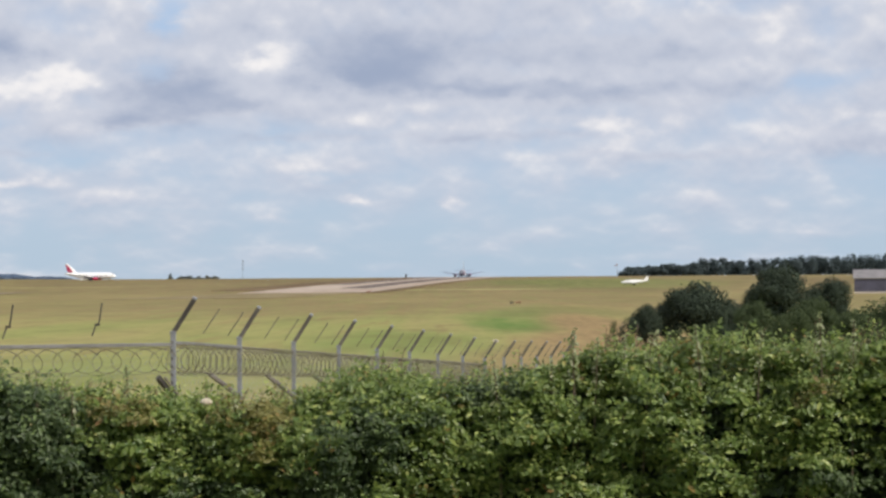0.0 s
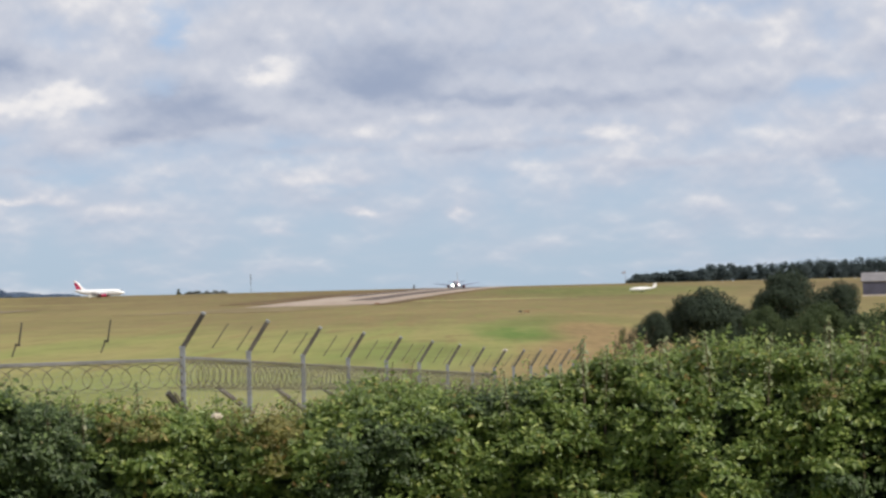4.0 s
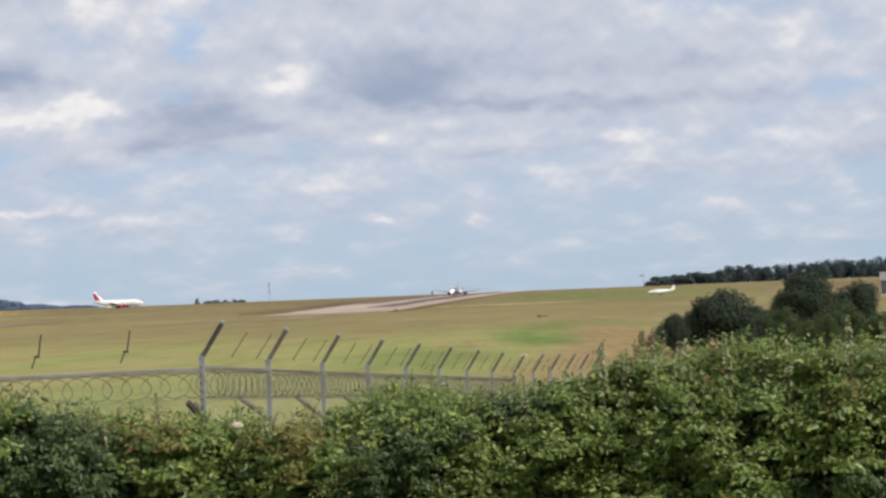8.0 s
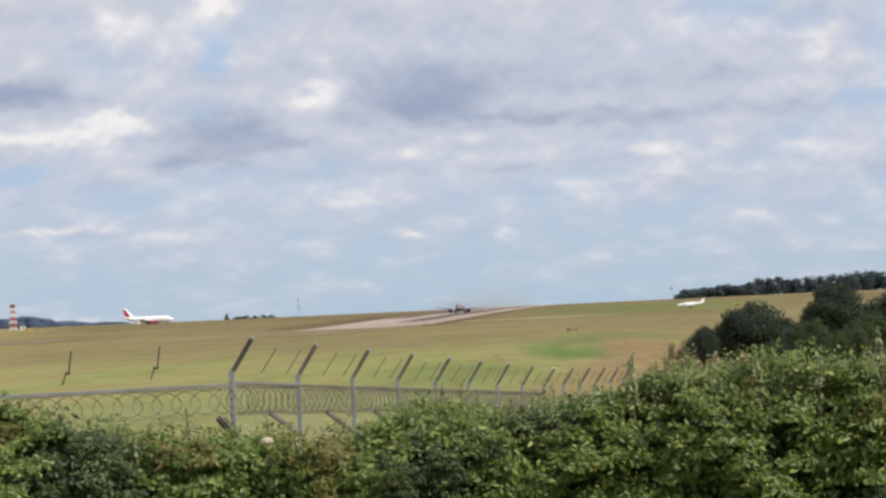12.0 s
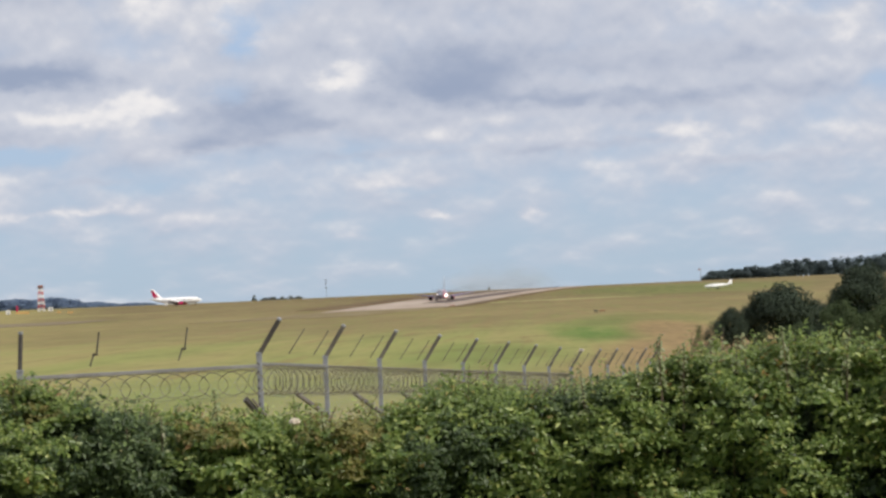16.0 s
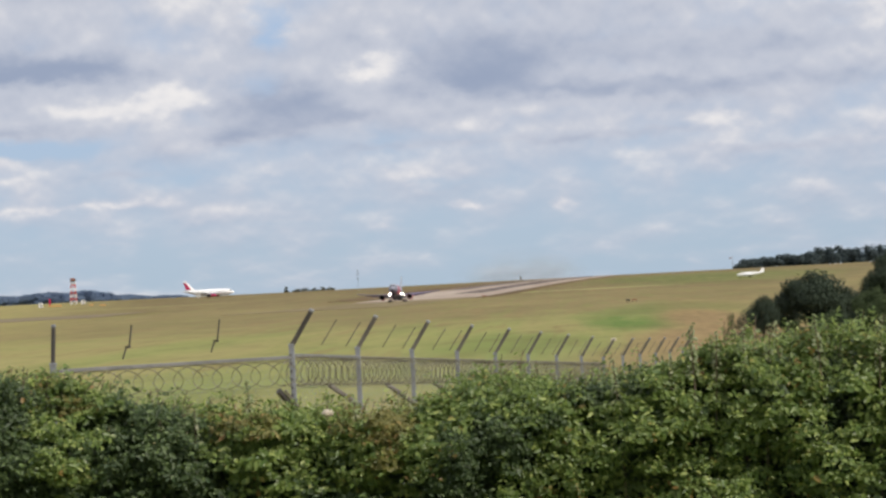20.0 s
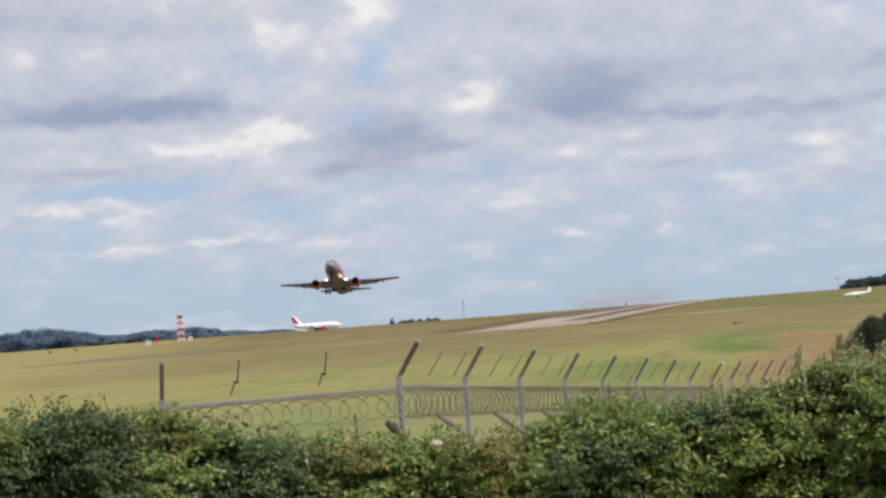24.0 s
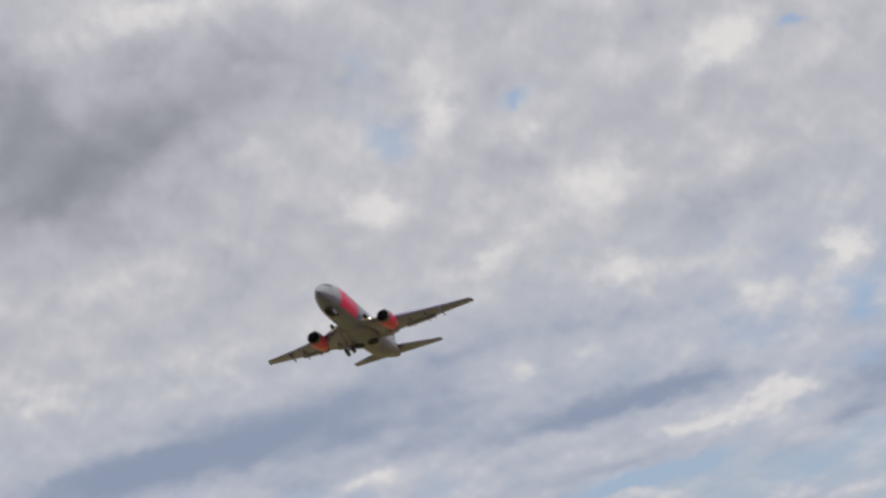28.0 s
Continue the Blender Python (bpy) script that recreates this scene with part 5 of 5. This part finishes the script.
# ---- airfield furniture, far off ----
def build_mast():
    p = ray_at(-70, 491, 1700)
    z = height(p.x, p.y)
    tall = EYE.z + 1700 * (491 - 449) / F_PX - z
    mast = thing("lattice_tower", (p.x, p.y, z), "red and white lattice tower with a dark platform", "tower")
    n = 7
    for i in range(n):
        z0, z1 = tall * i / n * 0.93, tall * (i + 1) / n * 0.93
        r0, r1 = 1.9 - 0.8 * i / n, 1.9 - 0.8 * (i + 1) / n
        bm = bmesh.new()
        for sx, sy in ((1, 1), (1, -1), (-1, -1), (-1, 1)):
            rod(bm, (sx * r0, sy * r0, z0), (sx * r1, sy * r1, z1), 0.15, seg=6)
        for (ax, ay), (bx, by) in (((-1, -1), (1, -1)), ((1, -1), (1, 1)), ((1, 1), (-1, 1)), ((-1, 1), (-1, -1))):
            rod(bm, (ax * r0, ay * r0, z0), (bx * r1, by * r1, z1), 0.10, seg=6)
            rod(bm, (bx * r0, by * r0, z0), (ax * r1, ay * r1, z1), 0.10, seg=6)
            rod(bm, (ax * r1, ay * r1, z1), (bx * r1, by * r1, z1), 0.10, seg=6)
        part("lattice_section", bm, MASTRED if i % 2 else SIGNWHITE, mast, "red painted section" if i % 2 else "white painted section")
    bm = bmesh.new()
    box(bm, (3.0, 3.0, 0.5), (0, 0, tall * 0.94), None, 0.06)
    part("platform", bm, DARKSTEEL, mast)
    for sx, sy in ((1, 1), (1, -1), (-1, -1), (-1, 1)):
        bm = bmesh.new()
        rod(bm, (sx * 1.4, sy * 1.4, tall * 0.94), (sx * 1.4, sy * 1.4, tall), 0.1, seg=6)
        part("railing_post", bm, DARKSTEEL, mast)
    bm = bmesh.new()
    box(bm, (2.9, 1.6, 1.5), (0, 0, tall * 0.94 + 0.9), None, 0.15)
    part("antenna_box", bm, RUST, mast, "dull dark red antenna box")


def build_hut(u, d, w, h, mat, label, name="equipment_hut"):
    p = ray_at(u, 491, d)
    z = height(p.x, p.y)
    hut = thing(name, (p.x, p.y, z), label, "hut")
    bm = bmesh.new()
    box(bm, (w, w * 0.8, h), (0, 0, h / 2), None, 0.05)
    part("cabin", bm, mat, hut)
    bm = bmesh.new()
    box(bm, (w * 1.1, w * 0.9, 0.15), (0, 0, h + 0.075), None, 0.03)
    part("roof", bm, ROOF, hut)
    bm = bmesh.new()
    box(bm, (w * 0.3, 0.06, h * 0.75), (w * 0.2, -w * 0.4 - 0.02, h * 0.38))
    part("door", bm, ROOF, hut)


def build_board(u, d, w, h, mat, label, legs=2):
    p = ray_at(u, 491, d)
    z = height(p.x, p.y)
    b = thing("marker_board", (p.x, p.y, z), label, "sign", "marker boards of the airfield")
    bm = bmesh.new()
    box(bm, (w, 0.15, h), (0, 0, 0.35 + h / 2), None, 0.03)
    part("panel", bm, mat, b)
    for k in range(legs):
        bm = bmesh.new()
        rod(bm, ((k - (legs - 1) / 2) * w * 0.7, 0, 0), ((k - (legs - 1) / 2) * w * 0.7, 0, 0.4), 0.06, seg=6)
        part("leg", bm, DARKSTEEL, b)


def build_van():
    p = ray_at(-502, 491, 1900)
    z = height(p.x, p.y)
    van = thing("white_truck", (p.x, p.y, z), "white box truck standing on the airfield", "truck", rz=6)
    van.scale = (1.6, 1.6, 1.5)
    prof = ((-3.0, 0.35), (-3.0, 2.35), (-2.85, 2.5), (1.1, 2.5), (1.45, 2.35), (2.1, 1.45), (2.8, 1.2), (3.0, 1.0), (3.0, 0.35))
    bm = bmesh.new()
    a = [bm.verts.new((x, -1.0, y)) for x, y in prof]
    b = [bm.verts.new((x, 1.0, y)) for x, y in prof]
    bm.faces.new(a)
    bm.faces.new(b[::-1])
    for i in range(len(prof)):
        k = (i + 1) % len(prof)
        bm.faces.new((a[k], a[i], b[i], b[k]))
    bmesh.ops.recalc_face_normals(bm, faces=bm.faces)
    part("body", bm, SIGNWHITE, van)
    for y in (-1.01, 1.01):
        bm = bmesh.new()
        box(bm, (0.9, 0.03, 0.6), (1.2, y, 1.85), None, 0.01)
        part("side_window", bm, COCKPIT, van)
    for x in (-1.9, 1.9):
        for y in (-0.95, 0.95):
            bm = bmesh.new()
            rod(bm, (x, y - 0.1, 0.36), (x, y + 0.1, 0.36), 0.36, seg=16)
            part("wheel", bm, TYRE, van)


def build_radio_mast(u, v_top, d, label):
    p = ray_at(u, 491, d)
    z = height(p.x, p.y)
    tall = EYE.z + d * (491 - v_top) / F_PX - z
    m = thing("radio_mast", (p.x, p.y, z), label, "mast")
    bm = bmesh.new()
    for a in (0, 2.09, 4.19):
        rod(bm, (0.7 * math.cos(a), 0.7 * math.sin(a), 0), (0.35 * math.cos(a), 0.35 * math.sin(a), tall), 0.05, seg=5)
    for i in range(12):
        z0 = tall * i / 12
        rod(bm, (-0.6, 0, z0), (0.6, 0, z0 + tall / 12), 0.05, seg=4)
        rod(bm, (0.6, 0, z0), (-0.6, 0, z0 + tall / 12), 0.05, seg=4)
    part("lattice", bm, MASTGREY, m)
    for f in (0.55, 0.8, 0.97):
        bm = bmesh.new()
        box(bm, (1.9, 1.0, 1.3), (0.2, -0.4, tall * f), None, 0.1)
        part("antenna", bm, MASTGREY, m)


def build_windsock(u, v_top, d):
    p = ray_at(u, 491, d)
    z = height(p.x, p.y)
    tall = EYE.z + d * (491 - v_top) / F_PX - z
    w = thing("windsock", (p.x, p.y, z), "dull red windsock on a slim pole at the field edge", "windsock")
    bm = bmesh.new()
    rod(bm, (0, 0, 0), (0, 0, tall), 0.14, 0.09)
    part("pole", bm, ROOF, w)
    bm = bmesh.new()
    rod(bm, (0, 0, tall - 0.3), (-2.4, 0, tall - 1.1), 0.36, 0.2, 12)
    part("sock", bm, RUST, w, "faded dull red cloth sock", True)


def build_light_plane():
    p = ray_at(1122, 491, 1230)
    jet2 = thing("light_aircraft", (p.x, p.y, height(p.x, p.y)), "small white twin-engined aircraft parked on grass", "aircraft", rz=184)
    secs = ((6.0, 0.08, 1.3), (5.2, 0.45, 1.35), (3.8, 0.75, 1.5), (1.5, 0.85, 1.6), (-1.5, 0.75, 1.65), (-4.0, 0.4, 1.85), (-5.8, 0.12, 2.05))
    rings = [[Vector((x, r * math.sin(a), z + r * math.cos(a))) for a in [2 * math.pi * k / 14 for k in range(14)]] for x, r, z in secs]
    solid("fuselage", *loft([q[::-1] for q in rings]), WHITE, jet2, "", True)
    for s in (1, -1):
        solid("wing", *loft([[Vector((1.2 - a, s * y, 1.0 + 0.05 * y + b)) for a, b in ((0, 0), (0.3, 0.12), (c, 0), (0.3, -0.08))][::s] for y, c in ((0.6, 2.0), (6.6, 1.1))]), WHITE, jet2)
        solid("tailplane", *loft([[Vector((-4.7 - a, s * y, 2.1 + b)) for a, b in ((0, 0), (0.3, 0.07), (c, 0), (0.3, -0.07))][::s] for y, c in ((0.1, 1.2), (2.3, 0.8))]), WHITE, jet2)
        bm = bmesh.new()
        rod(bm, (2.2, s * 2.1, 1.15), (-0.6, s * 2.1, 1.15), 0.42, 0.22, 12)
        part("engine", bm, WHITE, jet2, smooth=True)
        bm = bmesh.new()
        rod(bm, (0.2, s * 1.9, 0.32), (0.2, s * 1.9, 1.0), 0.07, seg=6)
        leg = part("main_gear", bm, METAL, jet2)
        bm = bmesh.new()
        rod(bm, (0.2, s * 1.9 - 0.1, 0.3), (0.2, s * 1.9 + 0.1, 0.3), 0.3, seg=12)
        part("wheel", bm, TYRE, leg)
    bm = bmesh.new()
    rod(bm, (4.4, 0, 0.25), (4.4, 0, 1.1), 0.06, seg=6)
    rod(bm, (4.4, -0.08, 0.25), (4.4, 0.08, 0.25), 0.25, seg=12)
    part("nose_gear", bm, TYRE, jet2)
    solid("tail_fin", *loft([[Vector((-4.0 - a - (z - 2.0) * 0.6, b, z)) for a, b in ((0, 0), (0.4, 0.09), (c, 0), (0.4, -0.09))] for z, c in ((2.0, 1.9), (3.9, 1.0))]), WHITE, jet2)
    bm = bmesh.new()
    box(bm, (1.0, 1.25, 0.35), (2.9, 0, 2.0), None, 0.1)
    part("cabin_window", bm, COCKPIT, jet2)


def build_barn():
    p = ray_at(1618, 491, 850)
    z = height(p.x, p.y)
    barn = thing("barn", (p.x, p.y, z), "low barn with grey sheet roof and dark blue cladding", "building", rz=-8)
    L, Wd, eave, ridge = 19.0, 7.0, EYE.z + 850 * (491 - 499) / F_PX - z, EYE.z + 850 * (491 - 484) / F_PX - z
    bm = bmesh.new()
    box(bm, (2 * L, 0.3, eave), (0, -Wd, eave / 2))
    part("front_wall", bm, WALLM, barn, "dark blue cladding")
    for x in (-L + 0.15, L - 0.15):
        bm = bmesh.new()
        v = [bm.verts.new(q) for q in ((x, -Wd + 0.15, 0), (x, Wd, 0), (x, Wd, eave), (x, 0, ridge - 0.1), (x, -Wd + 0.15, eave))]
        bm.faces.new(v)
        r = bmesh.ops.extrude_face_region(bm, geom=bm.faces[:])
        bmesh.ops.translate(bm, vec=(0.3 if x < 0 else -0.3, 0, 0), verts=[q for q in r["geom"] if isinstance(q, bmesh.types.BMVert)])
        bmesh.ops.recalc_face_normals(bm, faces=bm.faces)
        part("gable_wall", bm, PLASTER, barn, "pale rendered gable")
    for s in (-1, 1):
        bm = bmesh.new()
        ln = math.hypot(Wd + 0.5, ridge - eave)
        box(bm, (2 * L + 0.8, ln, 0.2), (0, s * (Wd + 0.5) / 2, (ridge + eave) / 2 + 0.15), Matrix.Rotation(-s * math.atan2(ridge - eave, Wd + 0.5), 4, "X"))
        part("roof_slope", bm, ROOF, barn)
    for x in (-15, -9, -3, 3, 9, 15):
        bm = bmesh.new()
        box(bm, (3.2, 0.12, eave * 0.6), (x, -Wd - 0.2, eave * 0.34), None, 0.03)
        part("door", bm, WALLM if x % 2 else DARKSTEEL, barn)
    bm = bmesh.new()
    box(bm, (2 * L, 0.25, 0.5), (0, -Wd - 0.15, 0.25))
    part("plinth", bm, PLASTER, barn)


build_mast()
build_hut(-128, 1560, 2.0, 2.6, SIGNWHITE, "small white equipment hut on the airfield")
build_hut(-54, 1690, 2.4, 2.4, SIGNWHITE, "small white equipment hut beside the tower")
build_board(-112, 1540, 1.0, 4.4, RED, "upright red and white marker board", 1)
build_board(-103, 1530, 7.0, 1.0, ORANGE, "long low orange marker board in the grass")
build_board(-388, 1680, 6.0, 1.3, ORANGE, "long low orange marker board in the grass")
build_board(-455, 1540, 6.0, 1.0, ORANGE, "long low orange marker board in the grass")
build_board(-384, 1690, 0.6, 4.0, DARKSTEEL, "dark upright marker post in the grass", 1)
build_board(-40, 1500, 2.2, 0.8, ORANGE, "small orange marker board in the grass")
build_board(-20, 1460, 3.0, 0.7, ORANGE, "small orange marker board in the grass")
build_board(-300, 1520, 1.8, 0.8, DARKSTEEL, "dark sign board in the grass")
build_board(-255, 1530, 1.6, 0.9, DARKSTEEL, "dark sign board in the grass")
build_board(905, 540, 0.7, 0.3, DARKSTEEL, "small dark marker in the grass")
build_board(916, 545, 1.1, 0.2, RUST, "low rust-red marker in the grass")
build_board(718, 1890, 1.1, 2.4, DARKSTEEL, "dark upright sign by the runway", 1)
build_board(652, 1030, 1.8, 0.35, RUST, "low dark marker at the runway's end")
build_board(148, 1780, 2.0, 1.4, SIGNWHITE, "small white airfield sign")
build_van()
build_radio_mast(430, 459, 3000, "grey lattice radio mast on the skyline")
build_windsock(1092, 470, 1900)
build_light_plane()
build_barn()


def build_scrap(place, size, seed):
    g = np.random.default_rng(seed)
    bm = bmesh.new()
    bmesh.ops.create_icosphere(bm, subdivisions=3, radius=size)
    for v in bm.verts:
        k = 1 + 0.45 * noise.noise(v.co * (2.2 / size) + Vector((seed, 0, 0)))
        v.co = Vector((v.co.x * k * 1.3, v.co.y * k * 0.7, v.co.z * k * 0.8))
    ob = part("plastic_scrap", bm, BAG, None, "", True)
    ob.location = place
    tagged(ob, "crumpled white plastic scrap caught in the twigs", "litter")


build_scrap(ray_at(364, 708, 17.75), 0.028, 3)
_t = run_top(8) + Vector(ARM)
build_scrap((_t.x, _t.y, _t.z), 0.04, 9)


# ---- brown exhaust haze hanging over the runway ----
def build_haze():
    haze = thing("exhaust_haze", (0, 0, 0), "faint brown engine exhaust haze over the runway", "haze")
    g = np.random.default_rng(77)
    bm = bmesh.new()
    bmesh.ops.create_uvsphere(bm, u_segments=32, v_segments=16, radius=1.0)
    bmesh.ops.delete(bm, geom=[v for v in bm.verts if v.co.y > 0.01], context="VERTS")
    for v in bm.verts:
        v.co.y *= 0.15
    me = bpy.data.meshes.new("puff")
    bm.to_mesh(me)
    bm.free()
    me.materials.append(HAZE)
    me.polygons.foreach_set("use_smooth", [True] * len(me.polygons))
    for x, y, z, w, h in ((0, 0, 3, 34, 16), (16, 25, 2, 26, 12), (-17, -20, 2, 24, 10)):
        ob = new("puff", me)
        ob.parent = haze
        ob.matrix_basis = Matrix.Translation((x, y, z)) @ Matrix.Diagonal((w, w, h, 1))
    return haze


exhaust_haze = build_haze()


def motions():
    # seconds, place of the nose, pitch, bank, heading
    roll_rows = ((0.0, 1917), (1.5, 1867), (3.0, 1815), (6.0, 1712), (8.0, 1640), (11.0, 1509), (14.0, 1350), (16.0, 1229), (18.0, 1101), (18.8, 1048), (19.3, 1015))
    rows = []
    for t, y in roll_rows:
        x = lane_x(y)
        rows.append((t, pose(x, y, height(x, y) + 0.25 + 3.2, 0, 0, -90 - 3.0)))
    for t, x, y, z, head, pitch, bank in ((20.0, lane_x(968), 968, 1.4, 183, 7.0, 0), (20.75, -61.6, 916, 2.3, 181.5, 10.0, 0), (21.5, -65.3, 861, 5.6, 181, 12.5, 0.5), (22.5, -70.3, 782, 9.5, 180, 13.5, -0.5), (23.5, -75.4, 702.5, 14.1, 179.8, 14.0, -1),
                                          (25.0, -82.1, 581.4, 25.0, 179.5, 14.3, 1), (26.0, -86.8, 499, 34.0, 179.5, 14.6, 0.7), (27.0, -91.4, 416.1, 43.9, 179.6, 14.9, 0.4), (28.0, -97.5, 337, 54.8, 179.5, 15.5, 0.1)):
        rows.append((t, pose(x, y, z, bank, -pitch, 90 - head)))
    walk(jet, rows)
    # the white jet creeps forward, then begins to taxi
    start = ray_at(208.5, 485, 1800)
    taxi = []
    for t, on in ((0.0, 0.0), (10.0, 0.4), (20.0, 1.1), (23.0, 1.6), (24.0, 2.1), (25.0, 3.1), (26.0, 4.4), (27.0, 5.9), (28.0, 7.6)):
        x, y = start.x + on * math.cos(radians(4)), start.y - on * math.sin(radians(4))
        taxi.append((t, pose(x, y, height(x, y) + 3.2, 0, 0, -4)))
    walk(white_jet, taxi)
    # the exhaust rises from behind the jet and drifts
    hx, hy = lane_x(1620) - 6, 1620
    hz = height(hx, hy)
    walk(exhaust_haze, [(0.0, pose(hx + 14, hy + 120, hz - 24)), (6.0, pose(hx + 12, hy + 90, hz - 12)), (14.0, pose(hx + 2, hy, hz + 1)), (28.0, pose(hx - 10, hy - 40, hz + 3))])
    for leg, s in ((jet_gears[0], 1), (jet_gears[1], -1)):
        at = tuple(leg.location)
        end = 80 if s > 0 else 16
        walk(leg, [(0.0, pose(*at)), (24.0, pose(*at)), (26.0, pose(*at, -s * end * 0.4)), (28.0, pose(*at, -s * end))])
    leg = jet_gears[2]
    at = tuple(leg.location)
    walk(leg, [(0.0, pose(*at)), (22.6, pose(*at)), (24.0, pose(*at, 0, -60)), (24.8, pose(at[0], at[1], at[2] + 0.3, 0, -95)), (28.0, pose(at[0], at[1], at[2] + 0.3, 0, -95))])


motions()
